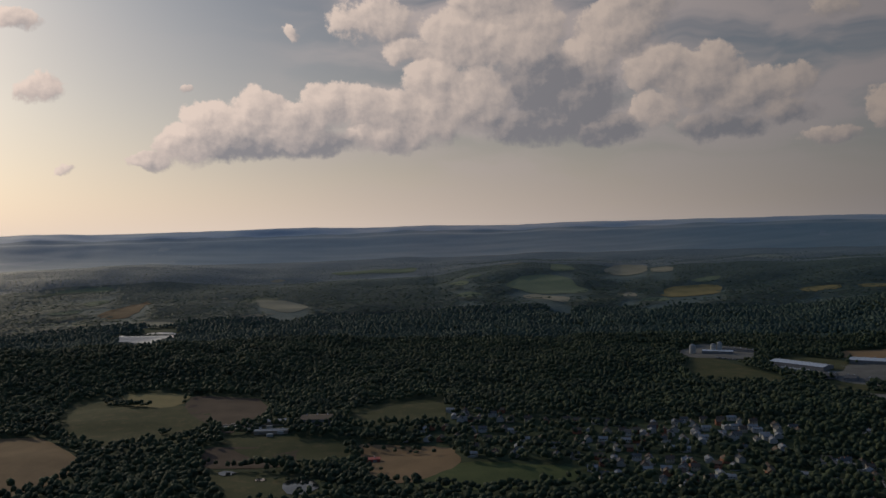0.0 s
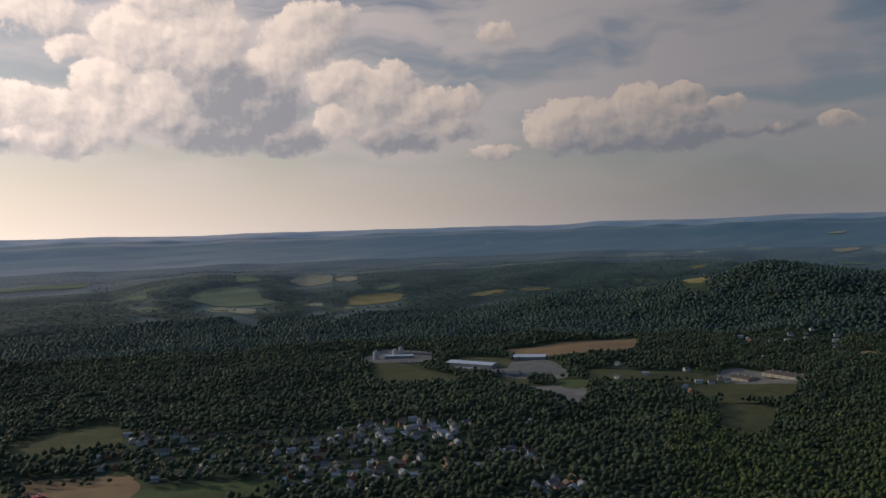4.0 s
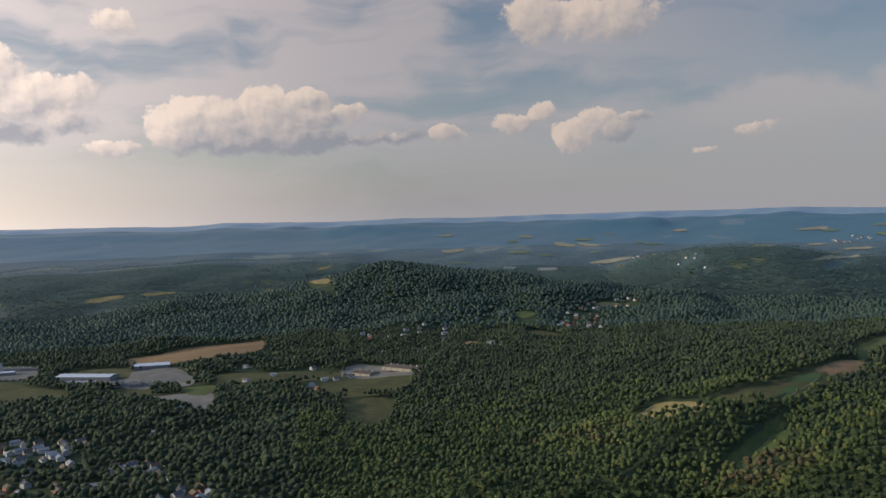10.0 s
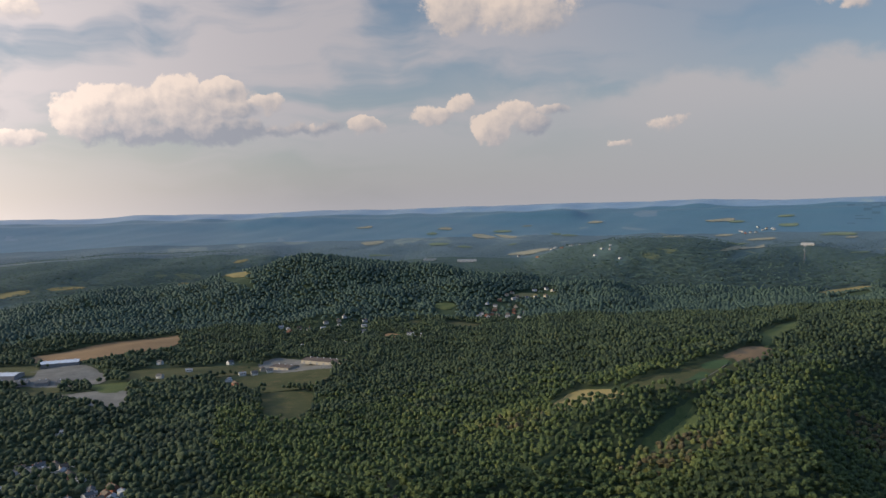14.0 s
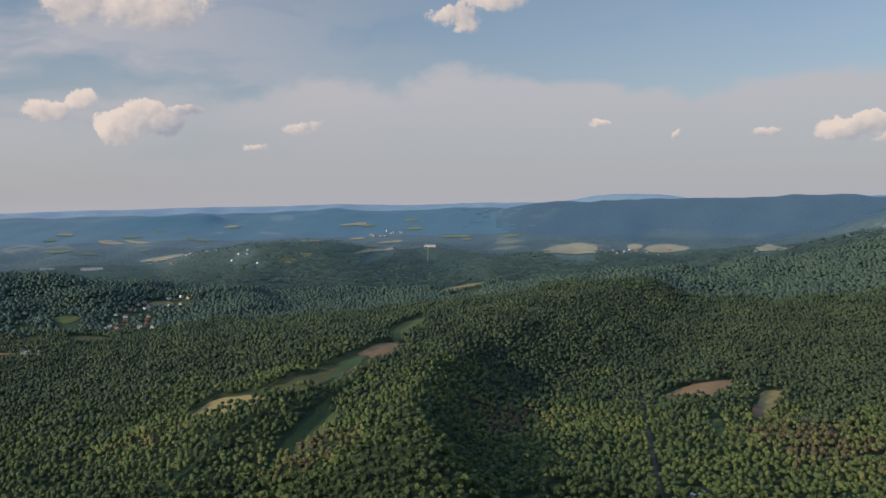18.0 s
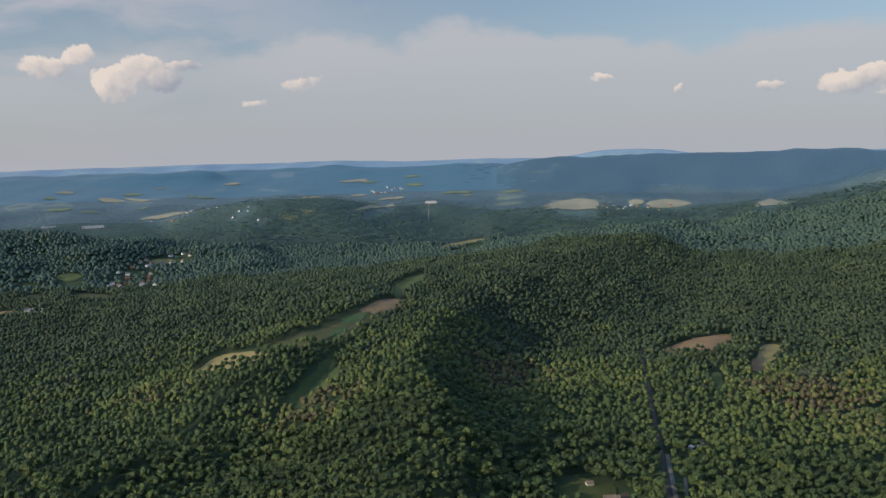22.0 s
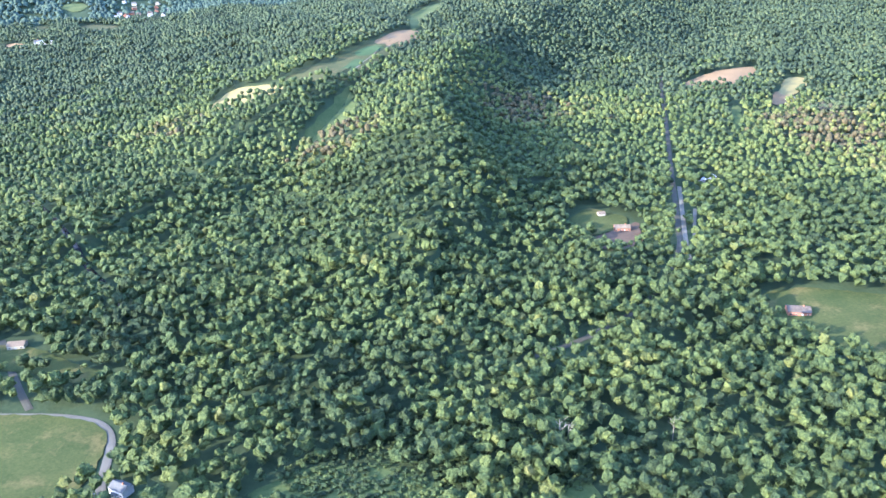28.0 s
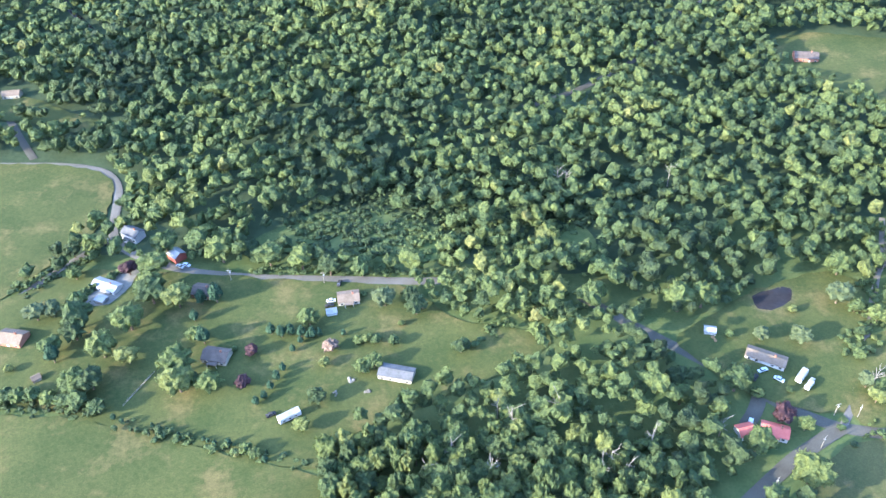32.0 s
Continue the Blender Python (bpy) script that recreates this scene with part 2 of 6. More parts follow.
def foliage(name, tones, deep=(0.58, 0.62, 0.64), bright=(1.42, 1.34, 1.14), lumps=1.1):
    """Leaves: a tone for each tree, and light and dark sprays within it."""
    m = bpy.data.materials.new(name)
    m.use_nodes = True
    n = Nodes(m.node_tree)
    p = m.node_tree.nodes["Principled BSDF"]
    geo = n.add("ShaderNodeNewGeometry")
    mark = n.add("ShaderNodeAttribute")
    mark.attribute_name = "tone"
    tone = mark.outputs["Fac"]
    own = n.add("ShaderNodeObjectInfo").outputs["Random"]
    t = n.math("ADD", tone, n.math("MULTIPLY", n.math("MULTIPLY_ADD", own, 0.62, 0.10), n.span(tone, 0.002, 0.001, soft=False)))
    col = n.ramp(t, *tones)
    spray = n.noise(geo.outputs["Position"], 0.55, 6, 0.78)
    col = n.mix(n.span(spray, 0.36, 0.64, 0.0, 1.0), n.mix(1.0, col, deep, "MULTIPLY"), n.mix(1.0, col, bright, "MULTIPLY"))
    n.plug(col, p.inputs["Base Color"])
    p.inputs["Roughness"].default_value, p.inputs["Specular IOR Level"].default_value = 0.72, 0.16
    b = n.add("ShaderNodeBump")
    b.inputs["Strength"].default_value, b.inputs["Distance"].default_value = 1.0, lumps
    clumps = n.add("ShaderNodeTexVoronoi")
    clumps.inputs["Scale"].default_value = 0.55
    n.plug(geo.outputs["Position"], clumps.inputs["Vector"])
    n.plug(n.math("SUBTRACT", n.noise(geo.outputs["Position"], 1.3, 4, 0.75), n.math("MULTIPLY", clumps.outputs["Distance"], 0.8)), b.inputs["Height"])
    n.plug(b.outputs[0], p.inputs["Normal"])
    thin = n.add("ShaderNodeBsdfTranslucent")
    n.plug(n.mix(1.0, col, (1.2, 1.25, 0.6), "MULTIPLY"), thin.inputs[0])
    both = n.add("ShaderNodeMixShader")
    both.inputs[0].default_value = 0.22
    n.plug(p.outputs[0], both.inputs[1]), n.plug(thin.outputs[0], both.inputs[2])
    n.plug(both.outputs[0], m.node_tree.nodes["Material Output"].inputs[0])
    return m


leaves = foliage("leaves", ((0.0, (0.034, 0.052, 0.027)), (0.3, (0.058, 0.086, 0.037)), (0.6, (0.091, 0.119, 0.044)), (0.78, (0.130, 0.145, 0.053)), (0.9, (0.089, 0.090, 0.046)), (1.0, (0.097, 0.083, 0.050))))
# bluer variants of leaves for farther woods: air haze mixed into the leaf colour
hazed_hill_leaves = foliage("hazed_hill_leaves", ((0.0, (0.029, 0.045, 0.030)), (0.3, (0.045, 0.066, 0.038)), (0.6, (0.062, 0.086, 0.046)), (0.78, (0.084, 0.099, 0.051)), (0.9, (0.062, 0.066, 0.041)), (1.0, (0.067, 0.063, 0.044))), (0.56, 0.60, 0.63), (1.36, 1.31, 1.18), 0.9)
hazed_distant_leaves = foliage("hazed_distant_leaves", ((0.0, (0.040, 0.064, 0.055)), (0.3, (0.050, 0.079, 0.062)), (0.6, (0.060, 0.092, 0.068)), (0.8, (0.070, 0.103, 0.073)), (0.9, (0.060, 0.084, 0.053)), (1.0, (0.064, 0.083, 0.054))), (0.74, 0.76, 0.78), (1.18, 1.16, 1.10), 0.4)
needles = surface("needles", (0.014, 0.034, 0.020), (0.030, 0.056, 0.030), 0.5, 0.8, 1.5, 0.4)
copper_leaves = surface("copper_leaves", (0.022, 0.011, 0.013), (0.042, 0.021, 0.023), 0.6, 0.7, 2.0, 0.3)
pale_leaves = surface("pale_leaves", (0.030, 0.044, 0.018), (0.060, 0.072, 0.034), 0.6, 0.8, 2.0, 0.3)
pink_leaves = surface("pink_leaves", (0.085, 0.060, 0.045), (0.14, 0.098, 0.075), 0.6, 0.8, 2.0, 0.3)
bark = surface("bark", (0.07, 0.05, 0.035), (0.16, 0.12, 0.09), 1.5, 0.95, 6.0, 0.05)
dead_wood = surface("dead_wood", (0.115, 0.105, 0.09), (0.20, 0.185, 0.16), 0.8, 0.9, 5.0, 0.03)
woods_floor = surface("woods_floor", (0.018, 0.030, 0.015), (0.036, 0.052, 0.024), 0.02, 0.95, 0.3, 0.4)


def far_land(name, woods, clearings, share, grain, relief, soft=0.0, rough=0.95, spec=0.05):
    """Woods far off with paler farmland between them, in patches drawn out along the valley; the colours passed in hold
    the distance haze.
    """
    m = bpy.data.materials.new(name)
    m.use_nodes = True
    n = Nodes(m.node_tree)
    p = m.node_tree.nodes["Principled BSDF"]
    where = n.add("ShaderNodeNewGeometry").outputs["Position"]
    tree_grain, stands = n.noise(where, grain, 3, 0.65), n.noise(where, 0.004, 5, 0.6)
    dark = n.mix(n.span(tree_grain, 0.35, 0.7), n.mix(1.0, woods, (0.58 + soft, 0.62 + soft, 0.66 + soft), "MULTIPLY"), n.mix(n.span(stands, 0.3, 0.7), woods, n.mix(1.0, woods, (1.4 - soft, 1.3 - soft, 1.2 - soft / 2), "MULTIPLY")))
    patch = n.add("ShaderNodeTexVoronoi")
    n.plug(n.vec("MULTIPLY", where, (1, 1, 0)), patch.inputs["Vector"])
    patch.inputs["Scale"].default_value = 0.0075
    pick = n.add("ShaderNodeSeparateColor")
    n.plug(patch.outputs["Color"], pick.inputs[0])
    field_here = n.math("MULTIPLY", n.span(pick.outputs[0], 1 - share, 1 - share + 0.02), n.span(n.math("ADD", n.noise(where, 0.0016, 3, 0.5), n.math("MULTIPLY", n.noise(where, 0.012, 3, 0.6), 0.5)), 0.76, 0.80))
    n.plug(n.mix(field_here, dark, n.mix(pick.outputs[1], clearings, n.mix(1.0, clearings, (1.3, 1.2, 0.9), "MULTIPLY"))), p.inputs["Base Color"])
    p.inputs["Roughness"].default_value, p.inputs["Specular IOR Level"].default_value = rough, spec
    b = n.add("ShaderNodeBump")
    b.inputs["Strength"].default_value, b.inputs["Distance"].default_value = 1.0, relief
    n.plug(tree_grain, b.inputs["Height"])
    n.plug(b.outputs[0], p.inputs["Normal"])
    return m


# distance haze painted into the base colours, bluer from band to band
hazed_far_woods = far_land("hazed_far_woods", (0.056, 0.090, 0.096), (0.092, 0.118, 0.112), 0.10, 0.07, 1.5, 0.1, 0.62, 0.5)
hazed_farther_woods = far_land("hazed_farther_woods", (0.040, 0.096, 0.116), (0.078, 0.116, 0.144), 0.05, 0.05, 0.0, 0.26, 0.4, 0.5)
hazed_horizon_land = far_land("hazed_horizon_land", (0.14, 0.20, 0.245), (0.15, 0.205, 0.245), 0.2, 0.04, 0.0, 0.3, 0.35, 0.5)
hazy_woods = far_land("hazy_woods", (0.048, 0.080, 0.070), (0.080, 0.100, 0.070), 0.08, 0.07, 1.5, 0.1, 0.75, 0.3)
hazed_mountain_woods = far_land("hazed_mountain_woods", (0.040, 0.074, 0.092), (0.07, 0.095, 0.1), 0.04, 0.06, 0.0, 0.2, 0.5, 0.42)
grass = surface("grass", (0.033, 0.052, 0.016), (0.076, 0.088, 0.031), 0.03, 0.95, 0.45, 0.1)
straw = surface("straw", (0.135, 0.118, 0.050), (0.210, 0.165, 0.070), 0.02, 0.95, 0.4, 0.1)
clay = surface("clay", (0.13, 0.085, 0.045), (0.19, 0.122, 0.064), 0.025, 0.95, 0.5, 0.1)
soil = surface("soil", (0.052, 0.036, 0.027), (0.085, 0.058, 0.040), 0.025, 0.95, 0.5, 0.1)
scrub = surface("scrub", (0.030, 0.050, 0.016), (0.066, 0.078, 0.027), 0.06, 0.95, 0.8, 0.3)
yard = surface("yard", (0.085, 0.082, 0.074), (0.15, 0.145, 0.13), 0.04, 0.95, 0.6, 0.05)
asphalt = surface("asphalt", (0.042, 0.040, 0.033), (0.068, 0.065, 0.054), 0.1, 0.9, 2.0, 0.01)
pale_road = surface("pale_road", (0.070, 0.066, 0.057), (0.105, 0.098, 0.085), 0.1, 0.9, 2.0, 0.01)
gravel = surface("gravel", (0.095, 0.085, 0.070), (0.15, 0.134, 0.11), 0.2, 0.95, 2.5, 0.03)
white_paint = surface("white_paint", (0.32, 0.32, 0.31), (0.44, 0.44, 0.43), 0.3, 0.6, 2.0)
cream_paint = surface("cream_paint", (0.26, 0.235, 0.19), (0.35, 0.32, 0.265), 0.3, 0.7, 2.0)
grey_paint = surface("grey_paint", (0.16, 0.16, 0.165), (0.24, 0.24, 0.245), 0.3, 0.7, 2.0)
brick = surface("brick", (0.20, 0.09, 0.06), (0.32, 0.15, 0.10), 0.4, 0.9, 3.0)
barn_red = surface("barn_red", (0.20, 0.055, 0.045), (0.30, 0.09, 0.07), 0.4, 0.8, 2.0)
grey_shingle = surface("grey_shingle", (0.055, 0.057, 0.060), (0.105, 0.107, 0.110), 0.4, 0.9, 2.5, 0.03)
tan_shingle = surface("tan_shingle", (0.095, 0.072, 0.052), (0.155, 0.120, 0.090), 0.4, 0.9, 2.5, 0.03)
brown_shingle = surface("brown_shingle", (0.060, 0.047, 0.040), (0.11, 0.088, 0.074), 0.4, 0.9, 2.5, 0.03)
red_roof = surface("red_roof", (0.34, 0.085, 0.065), (0.43, 0.125, 0.095), 0.3, 0.55, 2.0)
white_roof = surface("white_roof", (0.17, 0.175, 0.18), (0.25, 0.255, 0.26), 0.3, 0.5, 2.0)
steel_roof = surface("steel_roof", (0.33, 0.36, 0.40), (0.50, 0.53, 0.57), 0.2, 0.45, 1.5, 0, 0.3)
dark_glass = surface("dark_glass", (0.02, 0.025, 0.03), (0.035, 0.04, 0.05), 0.5, 0.1, 2.0, 0, 0, 0.6)
wood_grey = surface("wood_grey", (0.20, 0.17, 0.14), (0.33, 0.29, 0.24), 0.5, 0.9, 4.0)
rubber = surface("rubber", (0.015, 0.015, 0.015), (0.03, 0.03, 0.03), 1.0, 0.8, 5.0)
water = surface("water", (0.012, 0.016, 0.018), (0.02, 0.024, 0.026), 0.05, 0.10, 0.5, 0.0, 0, 0.5)

pond_water = surface("pond_water", (0.014, 0.013, 0.014), (0.026, 0.023, 0.023), 0.08, 0.22, 0.6, 0.0, 0, 0.12)
tracks = surface("tracks", (0.036, 0.048, 0.018), (0.056, 0.064, 0.026), 0.1, 0.95, 0.8)
crop = surface("crop", (0.026, 0.050, 0.020), (0.046, 0.074, 0.030), 0.05, 0.95, 0.6, 0.2)
# straw and grass greyed and lightened: haze put into the far fields' base colour
hazed_far_straw = surface("hazed_far_straw", (0.165, 0.160, 0.115), (0.225, 0.208, 0.150), 0.01, 0.95, 0.1)
hazed_far_grass = surface("hazed_far_grass", (0.095, 0.125, 0.080), (0.135, 0.158, 0.095), 0.01, 0.95, 0.1)


def lawn_grass(name, green, olive, dry):
    """Mown grass with worn olive ground and dry straw-coloured stains of uneven outline."""
    m = surface(name, green, olive, 0.035, 0.95, 0.5, 0.1)
    n = Nodes(m.node_tree)
    p = m.node_tree.nodes["Principled BSDF"]
    fresh = p.inputs["Base Color"].links[0].from_socket
    where = n.add("ShaderNodeNewGeometry").outputs["Position"]
    stain = n.math("MULTIPLY_ADD", n.noise(where, 0.35, 4, 0.65), 0.5, n.noise(where, 0.045, 4, 0.6))
    worn = n.span(stain, 0.74, 0.98, 0.0, 0.85)
    blades = n.span(n.noise(where, 1.8, 3, 0.7), 0.3, 0.75)
    col = n.mix(worn, fresh, dry)
    n.plug(n.mix(blades, n.mix(1.0, col, (0.72, 0.76, 0.74), "MULTIPLY"), n.mix(1.0, col, (1.16, 1.14, 1.08), "MULTIPLY")), p.inputs["Base Color"])
    return m


lawn = lawn_grass("lawn", (0.026, 0.038, 0.011), (0.056, 0.061, 0.019), (0.092, 0.076, 0.030))
meadow = lawn_grass("meadow", (0.034, 0.043, 0.016), (0.060, 0.060, 0.024), (0.092, 0.074, 0.036))
EYE_Z = 280.0


def smooth(a, b, v):
    u = np.clip((v - a) / (b - a), 0, 1)
    return u * u * (3 - 2 * u)


def wave(x, y, size, seed):
    """Smooth rolling unevenness between -1 and 1, from a few crossed sines."""
    g = np.random.RandomState(seed)
    total = 0
    for _ in range(5):
        a, p, k = g.uniform(0, 6.28), g.uniform(0, 6.28), g.uniform(0.6, 1.7) * 6.28 / size
        total = total + np.sin(k * (x * np.cos(a) + y * np.sin(a)) + p)
    return total / 2.6


# crests of the far hills: (bearing, apparent rise) in degrees, distance, depth of the near and the far slope, treetops
HILLS = (
    ("dark_hill", ((-66, -9), (-56, -6.5), (-50, -5.6), (-46, -5.05), (-42, -4.8), (-38.7, -4.4), (-35.1, -3.5), (-33.2, -3.05), (-31.4, -2.9), (-29.5, -3.1), (-25.7, -3.5), (-21.8, -3.85), (-19.9, -4.25), (-16, -4.95), (-11, -5.3), (-7, -6.5)), 2560, 330, 300, 13),
    ("wooded_rise", ((-112, -7), (-102, -6.8), (-95, -7.0), (-91, -7.2), (-85, -7.5), (-77, -8.2), (-69.5, -9.6), (-63, -11)), 1880, 200, 330, 13),
    ("lake_hill", ((-112, -2.6), (-101, -2.2), (-96, -1.9), (-92, -2.1), (-87, -2.7), (-82, -3.4), (-77, -5)), 3700, 330, 300, 5),
    ("farm_plateau", ((-77, -5), (-74.5, -3.4), (-72, -2.8), (-68.7, -2.6), (-65.7, -2.8), (-62, -3.1), (-56, -2.9), (-46, -2.7), (-40, -2.7), (-34, -2.75), (-30, -4.2)), 3450, 480, 260, 5),
    ("middle_hill", ((-19, -4.6), (-16.1, -3.5), (-14.2, -3.0), (-11.2, -2.35), (-9, -2.2), (-6.8, -2.2), (-4, -2.5), (-2, -3.0), (1, -3.4)), 3330, 520, 240, 6),
    ("hospital_hill", ((-7, -3.5), (-3.3, -3.4), (-0.5, -3.05), (1.5, -2.95), (3.4, -3.2), (7, -3.5)), 3440, 300, 200, 5),
    ("shaded_hill", ((3, -4.2), (5.3, -3.7), (7.2, -3.52), (11, -3.55), (14.7, -3.6), (18.3, -3.65), (21.2, -3.7), (23, -3.9)), 3080, 300, 200, 8),
    ("long_ridge", ((-120, -0.4), (-101, -0.4), (-84.6, -0.5), (-65, -0.6), (-52, -0.57), (-44.5, -0.52), (-36.8, -0.55), (-35.7, -0.4), (-34.2, -0.3), (-30.9, -0.45), (-27.5, -0.6), (-23.7, -0.8), (-18, -1.3)), 4500, 170, 120, 0),
    ("low_ridge", ((-25, -1.2), (-20, -0.62), (-18, -0.42), (-14.1, -0.32), (-13.5, -0.38), (-12.7, -0.7), (-10.4, -1.1)), 4450, 130, 130, 0),
    ("near_slope", ((8, -9), (14, -6.6), (16.9, -5.5), (19.4, -4.2), (21.9, -3.55), (25.2, -3.15), (28.4, -2.4), (30.5, -2.0), (36, -1.2), (46, -1)), 2750, 1000, 700, 14),
    ("folded_ridge", ((18, -3.9), (19.8, -3.2), (21.9, -2.6), (24.6, -2.3), (26.8, -1.8), (28.4, -1.15), (30.5, -0.5), (36, 0), (50, 0)), 3720, 260, 200, 6),
    ("high_ridge", ((1, -2.6), (3.4, -1.6), (5.3, -0.84), (6.5, -0.38), (7.7, -0.1), (9.6, -0.04), (14.8, -0.12), (18.4, -0.03), (23.4, -0.06), (24.2, 0.07), (28.1, 0.04), (29, -0.15), (32, -0.1), (40, 0.2), (60, 0)), 4400, 420, 200, 3),
    ("pale_ridge", ((8, -0.3), (9.2, -0.06), (11.1, 0.12), (12.2, 0.28), (14.8, 0.33), (16.6, 0.24), (18, 0), (20, -0.4)), 4720, 120, 90, 0),
    ("horizon", ((-125, 0.1), (-99.4, 0.2), (-95, 0.14), (-84, 0.1), (-73, -0.03), (-52, -0.1), (-44.5, -0.07), (-42.5, 0.07), (-40, -0.05), (-30, 0.0), (-22, 0.08), (-10, 0.08), (-3, 0.05), (3.5, -0.02), (6, -0.05), (60, -0.1)), 4850, 260, 80, 0),
)
# crests of the wooded spur and of the ridge with the crops beside it: x, y, height
SPUR = ((-39, 640, 10), (2, 672, 34), (6, 735, 55), (-14, 840, 59), (-4, 1030, 59), (38, 1250, 62), (96, 1380, 66), (283, 1664, 74), (460, 1931, 84), (700, 2300, 84))
CROP_RIDGE = ((-230, 780, 18), (-165, 930, 46), (-105, 1060, 60), (-66, 1190, 68), (-35, 1340, 72), (60, 1420, 70))


def height(x, y):
    """Height of the ground at x, y (arrays, metres)."""
    x, y = np.asarray(x, float), np.asarray(y, float)
    r, az = np.hypot(x, y), np.degrees(np.arctan2(x, y))
    el = -6.15 + 5.5 * np.clip((r - 2600) / 1900, 0, 1) ** 0.9
    far = EYE_Z + r * np.tan(np.radians(el)) + 0.0012 * r * wave(az * 55, r * 0.4, 700, 5) * smooth(3500, 4200, r)
    base = np.where(r < 2600, 0, np.maximum(far, 0))
    rise = np.zeros_like(r)
    for _, crest, r0, near, back, tops in HILLS:
        c = np.array(crest)
        rim = EYE_Z + r0 * np.tan(np.radians(np.interp(az, c[:, 0], c[:, 1]))) - tops
        el0 = -6.15 + 5.5 * min(1, max(0, (r0 - 2600) / 1900)) ** 0.9
        low = 0 if r0 < 2600 else max(0, EYE_Z + r0 * math.tan(math.radians(el0)))
        fade = smooth(c[0, 0] - 3, c[0, 0] + 2, az) * (1 - smooth(c[-1, 0] - 2, c[-1, 0] + 3, az))
        d = r + near * 0.10 * wave(x, y, near * 1.3, int(r0)) - r0
        rise = np.maximum(rise, np.maximum(rim - low, 0) * fade * np.exp(-(d / np.where(d < 0, near, back)) ** 2 * 1.4))
    top = np.zeros_like(r)
    for crest, steep in ((SPUR, 52), (CROP_RIDGE, 70)):
        for (ax, ay, az0), (bx, by, bz) in zip(crest, crest[1:]):
            dx, dy = bx - ax, by - ay
            u = np.clip(((x - ax) * dx + (y - ay) * dy) / (dx * dx + dy * dy), 0, 1)
            px, py = x - ax - u * dx, y - ay - u * dy
            gentle = 110 + 310 * smooth(780, 1700, y) + (90 if steep == 70 else 0)
            width = np.where((px * dy - py * dx) > 0, steep + 130 * smooth(1000, 1500, y), gentle)
            top = np.maximum(top, (az0 + u * (bz - az0)) * np.exp(-(np.hypot(px, py) / width) ** 2))
    rise = np.maximum(rise, top) + 0.25 * np.minimum(rise, top)
    roll = (4.5 * wave(x, y, 420, 3) + 5.0 * wave(x, y, 230, 8) * smooth(1700, 2200, r) * (1 - 0.7 * smooth(2500, 2800, r))) * smooth(420, 1000, r) * (1 - smooth(3500, 4500, r)) + 1.2 * wave(x, y, 150, 4)
    return base + rise + roll



# ---- helpers for things ----
def part(name, bm, material, parent=None, label=""):
    """Links a bmesh as one mesh object under a thing or a part."""
    me = bpy.data.meshes.new(name)
    bm.to_mesh(me)
    bm.free()
    me.materials.append(material)
    ob = new(name, me)
    ob.parent = parent
    if label:
        ob["label"] = label
    return ob


def share(name, me, parent, m=None):
    """Another object on a mesh that exists already."""
    ob = new(name, me)
    ob.parent = parent
    if m is not None:
        ob.matrix_basis = m
    return ob


def empty(name, m=None):
    ob = new(name)
    ob.empty_display_size = 0.5
    if m is not None:
        ob.matrix_basis = m
    return ob


def mesh(name, verts, faces, material, tone=None, flat=True):
    """A mesh object from numpy arrays of points and of faces that all have as many corners."""
    verts, faces = np.asarray(verts, np.float32), np.asarray(faces, np.int32)
    k = faces.shape[1]
    me = bpy.data.meshes.new(name)
    me.vertices.add(len(verts)), me.loops.add(faces.size), me.polygons.add(len(faces))
    me.vertices.foreach_set("co", verts.ravel())
    me.loops.foreach_set("vertex_index", faces.ravel())
    me.polygons.foreach_set("loop_start", np.arange(0, faces.size, k, dtype=np.int32))
    me.polygons.foreach_set("use_smooth", np.full(len(faces), not flat))
    if tone is not None:
        me.attributes.new("tone", "FLOAT", "POINT").data.foreach_set("value", np.asarray(tone, np.float32))
    me.update(calc_edges=True)
    for m in material if isinstance(material, (list, tuple)) else [material]:
        me.materials.append(m)
    return new(name, me)


def box(bm, x0, x1, y0, y1, z0, z1, bevel=0.0):
    m = Matrix.Translation(((x0 + x1) / 2, (y0 + y1) / 2, (z0 + z1) / 2)) @ Matrix.Diagonal((x1 - x0, y1 - y0, z1 - z0, 1))
    made = bmesh.ops.create_cube(bm, size=1, matrix=m)["verts"]
    if bevel:
        bmesh.ops.bevel(bm, geom=list({e for v in made for e in v.link_edges}), offset=bevel, segments=1, affect="EDGES")
    return bm


def ground_at(x, y):
    return float(height(x, y))


